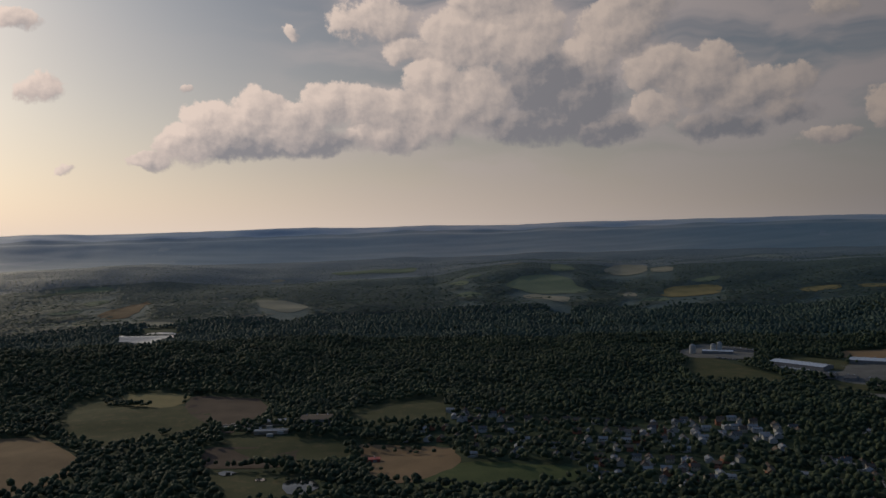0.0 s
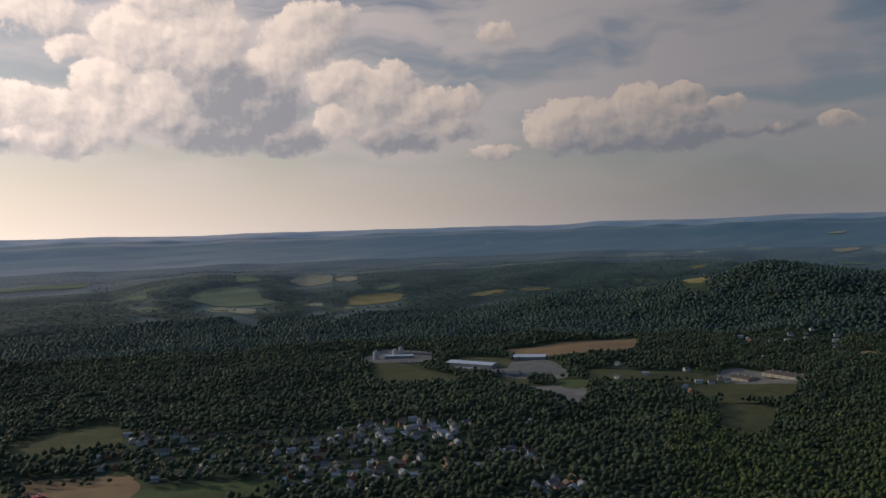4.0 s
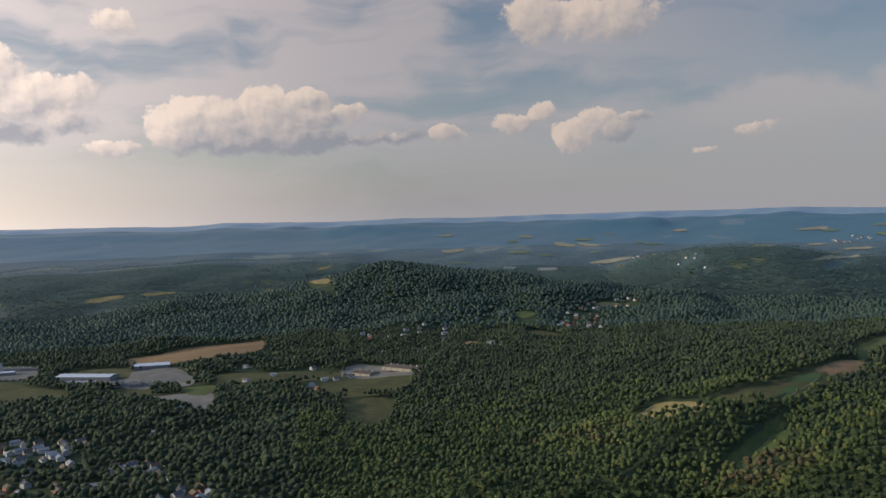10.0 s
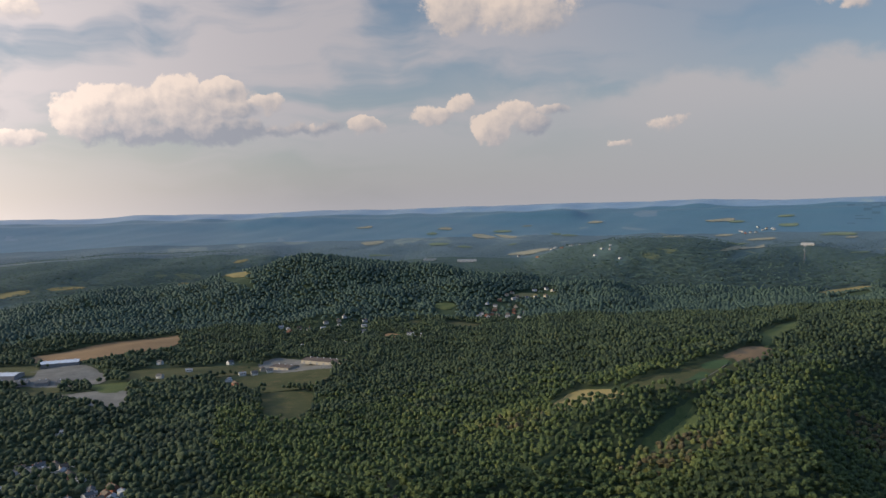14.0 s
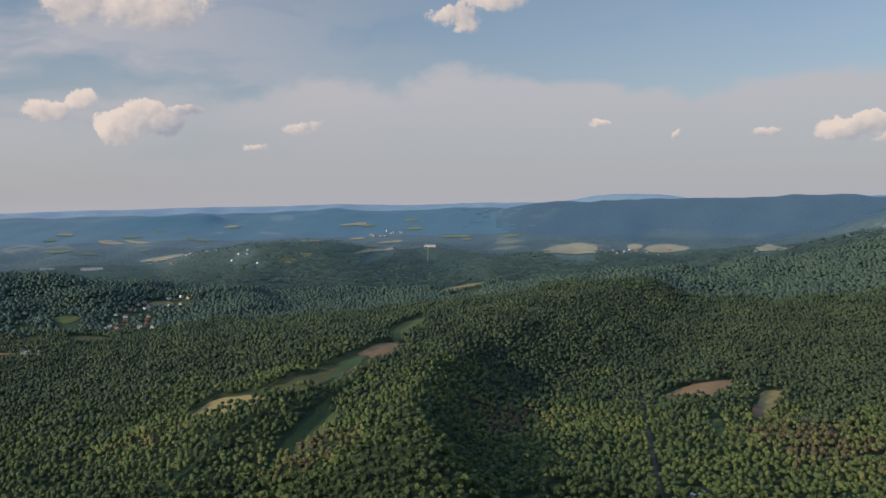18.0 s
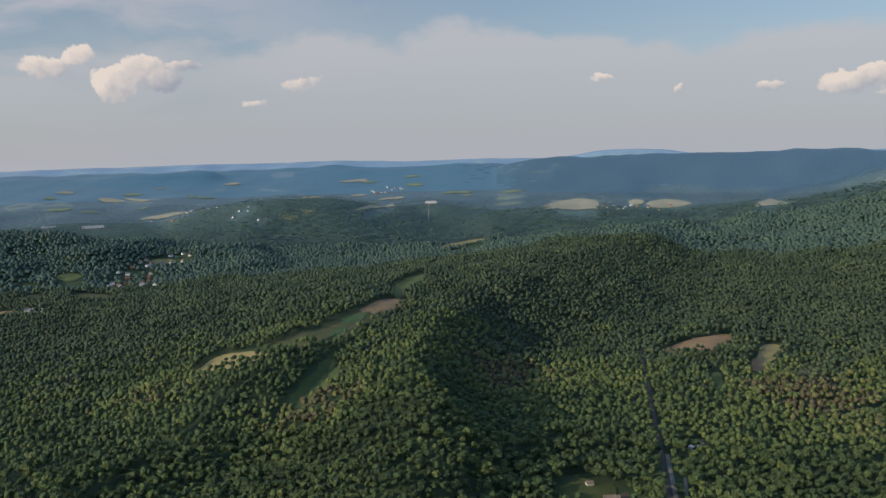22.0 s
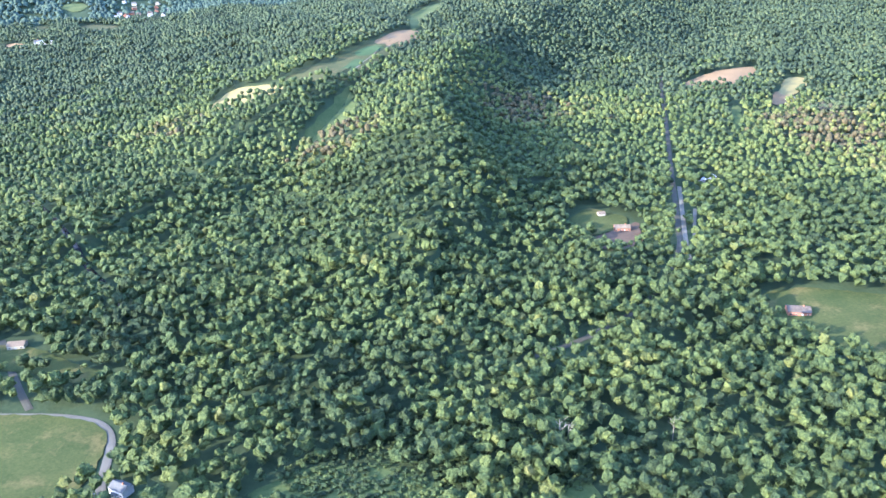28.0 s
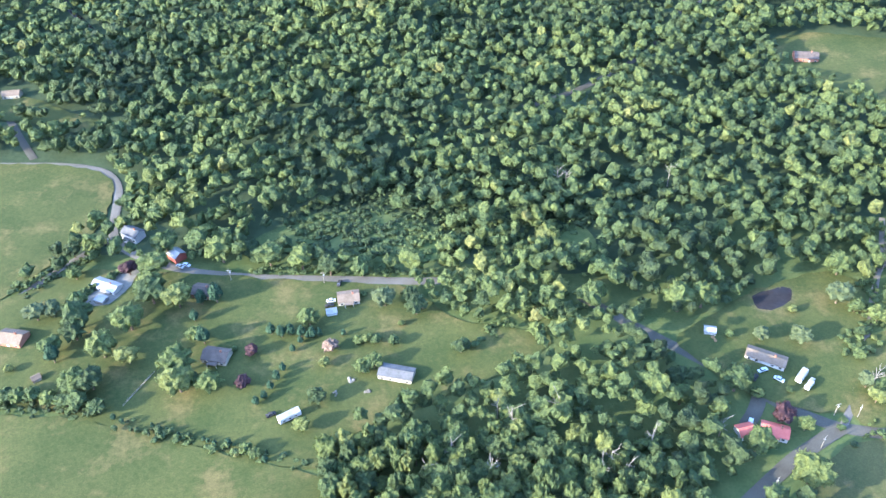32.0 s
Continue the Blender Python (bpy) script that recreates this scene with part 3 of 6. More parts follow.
# ---- the land ----
def build_ground():
    """One sheet from under the camera to the horizon, finer where the camera looks."""
    near = np.arange(0, 700, 9.0)
    r = np.concatenate([near, 700 + np.cumsum(np.linspace(9, 28, 240))])
    r = np.concatenate([r[r < 4930], [4940]])
    az = np.concatenate([np.arange(-112, 42, 0.45), np.arange(42, 248, 4.0)])
    a, rr = np.meshgrid(np.radians(az), r, indexing="ij")
    x, y = rr * np.sin(a), rr * np.cos(a)
    z = height(x, y)
    na, nr = x.shape
    i, j = np.meshgrid(np.arange(na), np.arange(nr - 1), indexing="ij")
    k = (i + 1) % na
    faces = np.stack([i * nr + j, k * nr + j, k * nr + j + 1, i * nr + j + 1], -1).reshape(-1, 4)
    ob = mesh("ground", np.stack([x, y, z], -1).reshape(-1, 3), faces, [woods_floor, hazed_far_woods, hazed_farther_woods, hazed_horizon_land, hazed_mountain_woods, hazy_woods], flat=False)
    # farther rings get the bluer materials, so haze grows by colour with distance
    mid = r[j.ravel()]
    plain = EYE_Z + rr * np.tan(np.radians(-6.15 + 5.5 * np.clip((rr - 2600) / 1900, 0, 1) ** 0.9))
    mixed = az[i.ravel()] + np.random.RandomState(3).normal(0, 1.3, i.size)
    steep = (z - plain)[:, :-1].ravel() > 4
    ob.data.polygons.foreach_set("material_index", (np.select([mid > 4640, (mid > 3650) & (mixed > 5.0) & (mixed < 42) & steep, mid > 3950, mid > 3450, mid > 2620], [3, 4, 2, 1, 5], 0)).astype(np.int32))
    tagged(ob, "wooded valley floor and hills running out to a hazy horizon", "ground", kind="structure")
    return ob


build_ground()
CLEAR, LANES = [], []


def inside(poly, x, y):
    p, hit = np.array(poly, float), np.zeros(np.shape(x), bool)
    for (ax, ay), (bx, by) in zip(p, np.roll(p, -1, 0)):
        cross = ((ay > y) != (by > y)) & (x < (bx - ax) * (y - ay) / (by - ay + 1e-9) + ax)
        hit ^= cross
    return hit


LOOKS = {"lawn": "mown green lawn with worn dry patches", "meadow": "rough olive-green meadow with dry brown patches", "grass": "mown green grass field between woods", "straw": "pale ripe straw-yellow field beside trees", "clay": "bare reddish clay field ploughed between woods",
         "soil": "dark brown ploughed field on the valley floor", "scrub": "rough green scrub with tall weeds", "yard": "grey gravelled yard round workshop buildings",
         "hazed_far_straw": "distant farm field beyond the woods, coloured pale as through haze", "hazed_far_grass": "distant green meadow on a hillside, coloured pale as through haze",
         "crop": "dark green rows of crops on the ridge",
         "water": "still dark water between grassy banks", "pond_water": "small dark still pond in mown grass"}


def field(name, material, *corners, clear=True):
    """A field draped over the ground, with a slightly uneven edge."""
    p = np.array(corners, float)
    CLEAR.append(p if clear else p * 0 + 1e6)
    mid = p.mean(0)
    far = np.hypot(*mid)
    if far > 1700:
        CLEAR.append(p * (1 - (150 if far > 2600 else 55) / far))
    rng = np.random.RandomState(len(CLEAR))
    step = 5 if far < 700 else 14 if far < 2000 else 30
    edge = []
    for a, b in zip(p, np.roll(p, -1, 0)):
        n = max(1, int(np.hypot(*(b - a)) / step))
        edge += [a + (b - a) * i / n for i in range(n)]
    edge = np.array(edge)
    soft = (edge + np.roll(edge, 1, 0) + np.roll(edge, -1, 0)) / 3 + rng.normal(0, step * 0.10, edge.shape)
    rings = int(np.clip(np.hypot(*(soft - mid).T).max() / 6, 8, 36)) if far < 700 else 14
    pts = np.concatenate([mid + (soft - mid) * (i / rings) ** 0.8 for i in range(1, rings + 1)] + [mid[None]])
    n = len(soft)
    z = height(pts[:, 0], pts[:, 1]) + 0.06 + far * 0.0004 + 0.003 * len(CLEAR)
    i, j = np.meshgrid(np.arange(n), np.arange(rings - 1))
    k = (i + 1) % n
    faces = np.stack([j * n + i, j * n + k, (j + 1) * n + k, (j + 1) * n + i], -1).reshape(-1, 4)
    c = np.arange(n)
    tip = np.stack([np.full(n, len(pts) - 1), (c + 1) % n, c, c], -1)
    quads = np.concatenate([faces, tip])
    me = bpy.data.meshes.new(name)
    me.from_pydata(np.column_stack([pts, z]).tolist(), [], [tuple(q) if q[2] != q[3] else tuple(q[:3]) for q in quads.tolist()])
    me.materials.append(material)
    ob = new(name, me)
    return tagged(ob, LOOKS[material.name], "water" if material in (water, pond_water) else "field", kind="structure")


def lane(name, material, width, label, *line, clear=None, lift=0.45):
    """A road draped along a smoothed line."""
    p = np.array(line, float)
    for _ in range(2):
        p = np.concatenate([p[:1]] + [np.stack([a * 0.75 + b * 0.25, a * 0.25 + b * 0.75]) for a, b in zip(p, p[1:])] + [p[-1:]])
    dense = [p[0]]
    for a, b in zip(p, p[1:]):
        n = max(1, int(np.hypot(*(b - a)) / 6))
        dense += [a + (b - a) * i / n for i in range(1, n + 1)]
    p = np.array(dense)
    LANES.append((p, clear if clear else width / 2 + 2.5))
    t = np.gradient(p, axis=0)
    t /= np.linalg.norm(t, axis=1, keepdims=True) + 1e-9
    side = np.stack([t[:, 1], -t[:, 0]], 1)
    rows = [p + side * width * u for u in (-0.5, -0.25, 0.25, 0.5)]
    z = height(p[:, 0], p[:, 1]) + lift
    pts = np.concatenate([np.column_stack([q, z - (0.12 if k in (0, 3) else 0)]) for k, q in enumerate(rows)])
    n = len(p)
    i, j = np.meshgrid(np.arange(n - 1), np.arange(3))
    faces = np.stack([j * n + i, j * n + i + 1, (j + 1) * n + i + 1, (j + 1) * n + i], -1).reshape(-1, 4)
    return tagged(mesh(name, pts, faces[:, ::-1], material), label, "road", kind="structure")


# the fields of the valley, by their corners
field("rough_grass", scrub, (-290, 250), (-250, 160), (-60, 140), (150, 140), (260, 200), (270, 330), (160, 345), (60, 300), (-20, 320), (-230, 330), clear=False)
field("green_hay_field", meadow, (-1561, -172), (-1545, -215), (-1369, -212), (-1329, -206), (-1234, -164), (-1175, -46), (-1235, -4), (-1365, 8), (-1449, -42))
field("pale_hay_field", straw, (-1584, -141), (-1544, -137), (-1461, -112), (-1424, -54), (-1490, -23), (-1535, -24), (-1568, -72))
field("ploughed_field", soil, (-1525, -17), (-1450, -32), (-1400, -31), (-1194, 28), (-1307, 95), (-1361, 99), (-1462, 90))
field("red_clay_field", clay, (-1335, -306), (-1021, -237), (-994, -230), (-1027, -197), (-1080, -158), (-1139, -157), (-1167, -161), (-1306, -226))
field("lawn_strip", meadow, (-1196, 20), (-1178, 19), (-1114, 25), (-992, 107), (-1018, 166), (-1088, 184), (-1100, 186))
field("dark_ploughed_field", soil, (-1134, -5), (-1056, -6), (-1040, -5), (-1012, 95), (-1086, 113), (-1098, 114))
field("pond_lawn", meadow, (-1038, -10), (-1024, -10), (-864, 17), (-864, 115), (-878, 117), (-984, 85))
field("brown_stubble_field", clay, (-1095, 191), (-1080, 189), (-908, 174), (-872, 199), (-922, 280), (-945, 287), (-1028, 303))
field("rough_meadow", grass, (-941, 288), (-891, 204), (-872, 199), (-825, 271), (-832, 384), (-859, 400), (-876, 408))
field("village_meadow", meadow, (-1311, 276), (-1243, 206), (-1204, 199), (-1157, 197), (-1147, 270), (-1144, 328), (-1178, 338), (-1304, 369))
field("lake", water, (-2501, -232), (-2585, -185), (-2471, -52), (-2362, -87), (-2164, -125), (-2239, -196))
field("lake_field", clay, (-2905, -336), (-3023, -286), (-3224, -169), (-3034, -186), (-2867, -231))
field("far_lake_field", hazed_far_straw, (-2813, -192), (-2711, -80), (-2603, -68), (-2632, -147))
field("far_lake_field", hazed_far_straw, (-3119, 185), (-2931, 355), (-2769, 325), (-2757, 251), (-2910, 188))
field("far_strip_field", hazed_far_straw, (-3187, 61), (-3198, 112), (-3157, 127), (-3127, 76))
field("far_strip_field", hazed_far_straw, (-2659, 88), (-2756, 144), (-2757, 251), (-2707, 161))
field("far_strip_field", hazed_far_grass, (-3296, -611), (-3388, -494), (-3434, -307), (-3354, -305), (-3352, -543))
field("far_strip_field", hazed_far_grass, (-2974, -503), (-3055, -391), (-2997, -368), (-2939, -466))
field("far_strip_field", hazed_far_grass, (-3198, -410), (-3223, -327), (-3203, -291), (-3087, -363))
field("far_strip_field", hazed_far_straw, (-3515, 258), (-3540, 341), (-3465, 321), (-3469, 273))
field("far_strip_field", hazed_far_grass, (-3602, 525), (-3593, 718), (-3588, 921), (-3467, 877), (-3524, 558))
field("plateau_field", hazed_far_grass, (-3119, 906), (-3051, 979), (-2967, 953), (-3047, 908))
field("plateau_field", hazed_far_grass, (-3120, 972), (-3103, 1050), (-3073, 1064), (-3072, 1004), (-3080, 965))
field("plateau_field", hazed_far_grass, (-2862, 859), (-2893, 895), (-2823, 967), (-2767, 920), (-2802, 862))
field("plateau_field", hazed_far_grass, (-2885, 1056), (-2963, 1132), (-2996, 1253), (-2923, 1332), (-2811, 1317), (-2786, 1293), (-2736, 1334), (-2662, 1276), (-2723, 1139), (-2823, 1095))
field("plateau_field", hazed_far_straw, (-2704, 1049), (-2767, 1107), (-2598, 1195), (-2509, 1149), (-2520, 1106), (-2614, 1110))
field("plateau_field", hazed_far_grass, (-3167, 1364), (-3120, 1429), (-3014, 1412), (-3004, 1306))
field("plateau_field", hazed_far_straw, (-3008, 1506), (-3111, 1647), (-3034, 1737), (-2897, 1646), (-2913, 1542))
field("plateau_field", hazed_far_straw, (-2978, 1706), (-2936, 1785), (-2799, 1702), (-2855, 1655))
field("plateau_field", hazed_far_straw, (-3242, 1161), (-3199, 1286), (-3190, 1199))
field("yellow_grain_field", straw, (-2463, 1445), (-2584, 1547), (-2597, 1648), (-2548, 1738), (-2439, 1677), (-2427, 1631), (-2429, 1518))
field("plateau_field", hazed_far_straw, (-2596, 1346), (-2627, 1432), (-2512, 1409), (-2488, 1362), (-2546, 1354))
field("plateau_field", hazed_far_grass, (-2458, 1357), (-2481, 1438), (-2412, 1484), (-2391, 1386))
field("plateau_field", hazed_far_grass, (-2620, 1650), (-2653, 1710), (-2650, 1822), (-2570, 1740))
field("plateau_field", straw, (-2307, 1842), (-2321, 1927), (-2277, 2008), (-2240, 1989), (-2240, 1880), (-2272, 1847))
field("plateau_field", straw, (-2245, 2008), (-2234, 2062), (-2172, 2127), (-2138, 2138), (-2159, 2077), (-2213, 2014))
field("plateau_field", straw, (-1940, 2304), (-1937, 2358), (-1609, 2037), (-1747, 2127))
field("hilltop_field", straw, (-1905, 2456), (-1503, 2107), (-1420, 2028), (-1554, 2070))
field("hilltop_field", straw, (-1943, 2607), (-1956, 2742), (-1898, 2670), (-1914, 2615))
field("far_town_field", hazed_far_straw, (-1119, 3363), (-1039, 3443), (-965, 3526), (-925, 3405), (-1028, 3362))
field("long_far_field", hazed_far_straw, (-250, 3110), (-207, 3201), (-102, 3655), (-90, 3419), (-184, 3199))
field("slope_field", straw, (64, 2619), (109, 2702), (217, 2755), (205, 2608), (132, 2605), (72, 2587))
field("far_flat_field", hazed_far_straw, (-1406, 3740), (-1376, 3803), (-1245, 3721), (-1334, 3686))
field("far_flat_field", hazed_far_straw, (-1322, 3818), (-1164, 3760), (-1160, 3702), (-1272, 3759))
field("far_flat_field", hazed_far_grass, (-1058, 3866), (-980, 3874), (-988, 3793))
field("far_flat_field", hazed_far_straw, (-333, 3882), (-256, 3964), (-206, 3931), (-265, 3887))
field("far_flat_field", hazed_far_straw, (-400, 4229), (-249, 4317), (-238, 4253), (-344, 4190))
field("far_flat_field", hazed_far_grass, (-72, 4151), (51, 4156), (21, 4076), (-43, 4108))
field("far_flat_field", hazed_far_straw, (-1837, 3440), (-1754, 3533), (-1724, 3503), (-1764, 3375))
field("far_flat_field", hazed_far_straw, (187, 3815), (257, 3867), (275, 3834), (213, 3802))
field("far_flat_field", hazed_far_straw, (-2048, 3740), (-1966, 3842), (-1943, 3764))
field("far_flat_field", hazed_far_grass, (189, 3375), (276, 3505), (272, 3453), (205, 3354))
field("far_ridge_field", hazed_far_straw, (514, 3442), (588, 3588), (708, 3644), (770, 3533), (637, 3022), (516, 3081))
field("far_ridge_field", hazed_far_straw, (873, 3501), (947, 3510), (937, 3426), (868, 3382))
field("far_ridge_field", hazed_far_straw, (927, 3437), (1039, 3484), (1105, 3401), (1088, 3310), (932, 3295))
field("far_ridge_field", hazed_far_straw, (1207, 3002), (1377, 3261), (1325, 2882), (1267, 2820), (1098, 2650))
field("far_ridge_field", hazed_far_grass, (357, 3843), (441, 3875), (515, 3862), (455, 3817))
field("valley_meadow", grass, (-949, 1980), (-933, 2028), (-905, 2005), (-925, 1974))
field("valley_meadow", grass, (-886, 2057), (-823, 2079), (-791, 1997), (-828, 1969))
field("valley_meadow", meadow, (-844, 1786), (-859, 1868), (-802, 1810), (-791, 1767))
field("valley_meadow", meadow, (-763, 1814), (-753, 1883), (-683, 1846), (-630, 1759), (-680, 1718))
field("valley_clay_field", clay, (-843, 1626), (-828, 1683), (-770, 1614), (-756, 1571))
field("valley_meadow", straw, (-732, 2252), (-701, 2337), (-644, 2337), (-660, 2303), (-711, 2255))
field("factory_field", meadow, (-1472, 938), (-1392, 866), (-1358, 845), (-1272, 832), (-1169, 900), (-1188, 924), (-1224, 951), (-1435, 975))
field("pale_meadow", meadow, (-1415, 1153), (-1399, 1060), (-1367, 1036), (-1343, 1026), (-1216, 1070), (-1271, 1129), (-1315, 1169))
field("red_clay_strip", clay, (-1432, 1256), (-1387, 1217), (-1276, 1183), (-1204, 1297), (-1195, 1418), (-1253, 1494), (-1310, 1563), (-1413, 1387))
field("works_yard", yard, (-1631, 1069), (-1597, 982), (-1546, 951), (-1471, 929), (-1409, 1029), (-1475, 1083), (-1503, 1104))
field("factory_yard", yard, (-1355, 1035), (-1327, 1014), (-1263, 974), (-1055, 1066), (-1087, 1105), (-1115, 1133), (-1220, 1184))
field("factory_yard", yard, (-1081, 981), (-1052, 954), (-925, 920), (-894, 923), (-911, 969), (-928, 987), (-974, 1026))
field("factory_meadow", grass, (-1080, 1056), (-1054, 1031), (-987, 993), (-959, 1020), (-978, 1051), (-998, 1073))
field("roadside_meadow", meadow, (-1113, 1164), (-1092, 1142), (-984, 1058), (-942, 1115), (-864, 1238), (-893, 1279), (-910, 1304))
field("roadside_meadow", meadow, (-1180, 1005), (-1150, 979), (-1100, 945), (-1047, 959), (-1094, 1012), (-1130, 1046))
field("round_meadow", meadow, (-760, 1085), (-720, 1028), (-638, 918), (-600, 915), (-604, 979), (-650, 1062), (-678, 1109), (-755, 1113))
field("school_lawn", meadow, (-876, 1180), (-826, 1112), (-799, 1076), (-678, 1156), (-732, 1257), (-747, 1283), (-831, 1267))
field("school_yard", yard, (-922, 1308), (-910, 1291), (-838, 1238), (-725, 1273), (-732, 1286), (-774, 1337), (-918, 1371))
field("orchard_slope_field", straw, (-273, 995), (-261, 953), (-224, 956), (-182, 975), (-187, 1003), (-211, 1020), (-251, 1046))
field("ridge_orchard", meadow, (-192, 1012), (-188, 992), (-165, 990), (-126, 1000), (-126, 1060), (-129, 1088), (-150, 1082))
field("ridge_orchard", meadow, (-129, 1102), (-128, 1020), (-126, 1000), (-101, 1015), (-44, 1173), (-45, 1193), (-78, 1208))
field("ridge_clay_field", clay, (-87, 1181), (-85, 1157), (-44, 1165), (-17, 1240), (-17, 1265), (-20, 1290), (-57, 1294))
field("ridge_clearing", grass, (-51, 1439), (-48, 1354), (-34, 1270), (8, 1465), (12, 1540), (14, 1730))
field("shaded_clearing", grass, (-148, 851), (-146, 839), (-116, 840), (-89, 904), (-92, 935), (-105, 1004))
field("red_hill_field", clay, (331, 1128), (394, 1121), (446, 1179), (472, 1249), (381, 1206), (344, 1171))
field("yellow_hill_field", straw, (446, 1090), (466, 1084), (509, 1147), (521, 1175), (492, 1182), (458, 1120))
field("yellow_hill_field_foot", clay, (416, 1036), (443, 1048), (469, 1092), (478, 1112), (458, 1120), (426, 1060))
field("lane_meadow", grass, (327, 909), (341, 917), (351, 943), (380, 1043), (360, 1025), (349, 992))
rng_far = np.random.RandomState(12)
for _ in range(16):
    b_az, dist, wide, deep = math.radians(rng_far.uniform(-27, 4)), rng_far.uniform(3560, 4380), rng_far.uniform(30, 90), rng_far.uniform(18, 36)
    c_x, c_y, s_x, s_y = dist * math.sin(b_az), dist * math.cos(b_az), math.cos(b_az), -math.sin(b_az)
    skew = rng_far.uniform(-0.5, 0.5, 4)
    field("far_plain_field", hazed_far_straw if rng_far.rand() > 0.55 else hazed_far_grass, *[(c_x + s_x * wide * (u + 0.3 * skew[i]) - s_y * deep * v, c_y + s_y * wide * (u + 0.3 * skew[i]) + s_x * deep * v) for i, (u, v) in enumerate(((-1, -1), (1, -0.8), (0.8, 1), (-0.9, 0.7)))])
field("hollow_lawn", lawn, (106, 660), (110, 641), (130, 643), (158, 662), (162, 681), (131, 706), (109, 679))
field("hollow_lot", soil, (119, 621), (137, 609), (159, 612), (162, 625), (168, 671), (121, 634))
field("big_lawn_right", lawn, (219, 489), (232, 470), (267, 420), (277, 435), (321, 521), (258, 542), (227, 538), (220, 522))
field("river_lawn", lawn, (-315, 496), (-273, 488), (-235, 465), (-195, 448), (-195, 438), (-234, 445), (-259, 456), (-298, 463))
field("big_left_field", lawn, (-333, 417), (-238, 412), (-202, 404), (-190, 390), (-185, 357), (-193, 334), (-208, 311), (-226, 285), (-267, 281))
field("house_lawns", lawn, (-184, 316), (-21, 297), (2, 272), (46, 260), (31, 242), (-39, 214), (-55, 192), (-213, 239), (-232, 286))
field("mown_field", lawn, (-243, 232), (-153, 222), (-118, 211), (-74, 197), (-50, 190), (-49, 159), (-211, 165))
field("pond_lawn_right", lawn, (96, 255), (138, 284), (175, 298), (191, 296), (195, 283), (182, 254), (159, 213), (137, 216), (117, 226))
field("corner_lawn", lawn, (182, 254), (215, 266), (188, 205), (161, 206), (159, 213))
field("corner_meadow", meadow, (139, 188), (157, 200), (185, 199), (166, 156), (119, 158))
field("scrub_hollow", scrub, (-105, 334), (-72, 357), (-29, 355), (1, 336), (-5, 314), (-68, 317))
field("scrub_glade", grass, (55, 336), (69, 341), (75, 321), (68, 311), (55, 321))
field("pond_bank", meadow, (135, 277), (145, 285), (161, 290), (164, 284), (153, 274), (139, 268))
field("pond", pond_water, (136, 277), (145, 285), (160, 289), (163, 284), (153, 274), (140, 270))
field("farm_pond", water, (-1016, 6), (-1026, 15), (-1024, 29), (-1003, 40), (-994, 28), (-996, 14))
field("farm_pond", water, (-983, 43), (-984, 62), (-959, 71), (-948, 55))
field("farm_pond", water, (-931, 75), (-952, 84), (-959, 100), (-920, 118), (-884, 107), (-887, 75))
field("far_pond", water, (-1206, -148), (-1213, -134), (-1188, -120), (-1169, -132))
field("house_yard", yard, (-172, 289), (-185, 292), (-165, 315), (-156, 318), (-155, 307), (-162, 288))
field("crop_block", crop, (-116, 1116), (-97, 1156), (-64, 1160), (-89, 1104))
field("crop_block", crop, (-121, 1021), (-108, 1103), (-92, 1098), (-104, 1029))
field("crop_margin", straw, (-272, 993), (-253, 1025), (-222, 1026), (-210, 1000), (-251, 987))
field("drive_glade", grass, (403, 1006), (408, 989), (426, 1019), (435, 1041), (430, 1050), (413, 1030))

lane("valley_road", pale_road, 5.0, "narrow pale asphalt country road past houses", (-300, 414), (-238, 412), (-213, 408), (-198, 403), (-187, 389), (-182, 363), (-178, 341), (-160, 324), (-134, 312), (-112, 308), (-78, 304), (-21, 301), (0, 301))
lane("left_lane", pale_road, 4.0, "pale farm lane beside the hay field", (-240, 262), (-225, 281), (-213, 293), (-197, 318), (-180, 338))
lane("barn_drive", gravel, 3.0, "pale gravel drive to the long barn", (-16, 238), (-8, 235), (3, 236), (14, 242))
lane("woods_road", asphalt, 5.5, "dark asphalt road coming out of the woods", (60, 285), (79, 267), (96, 252), (110, 240), (125, 228), (131, 220), (145, 211), (154, 206), (177, 201), (210, 199), clear=8)
lane("junction_road", asphalt, 6.0, "grey asphalt road with a junction", (100, 168), (120, 184), (130, 192), (143, 200), (155, 207), lift=0.52, clear=8)
lane("field_track", pale_road, 3.2, "pale farm track along a hedge", (155, 207), (163, 218), (168, 227), (174, 238), (182, 242), (200, 248), lift=0.5)
lane("grass_track", gravel, 3.0, "worn dirt track between grass and trees", (174, 238), (186, 261), (214, 314), (222, 335), lift=0.42)
lane("house_drive", asphalt, 6.0, "dark asphalt drive in front of the ranch house", (133, 236), (130, 230), (127, 225), (122, 215), (116, 208), lift=0.55)
lane("forest_road", asphalt, 4.6, "straight grey asphalt road cut through the woods", (330, 1240), (315, 1179), (264, 946), (227, 780), (200, 660), (187, 602), (152, 539), (134, 515), (88, 474), (62, 460), (48, 455), clear=3.6)
lane("river", pond_water, 4.5, "narrow dark river between wooded banks", (-470, 840), (-388, 756), (-331, 682), (-289, 622), (-248, 568), (-234, 546), clear=4.0)

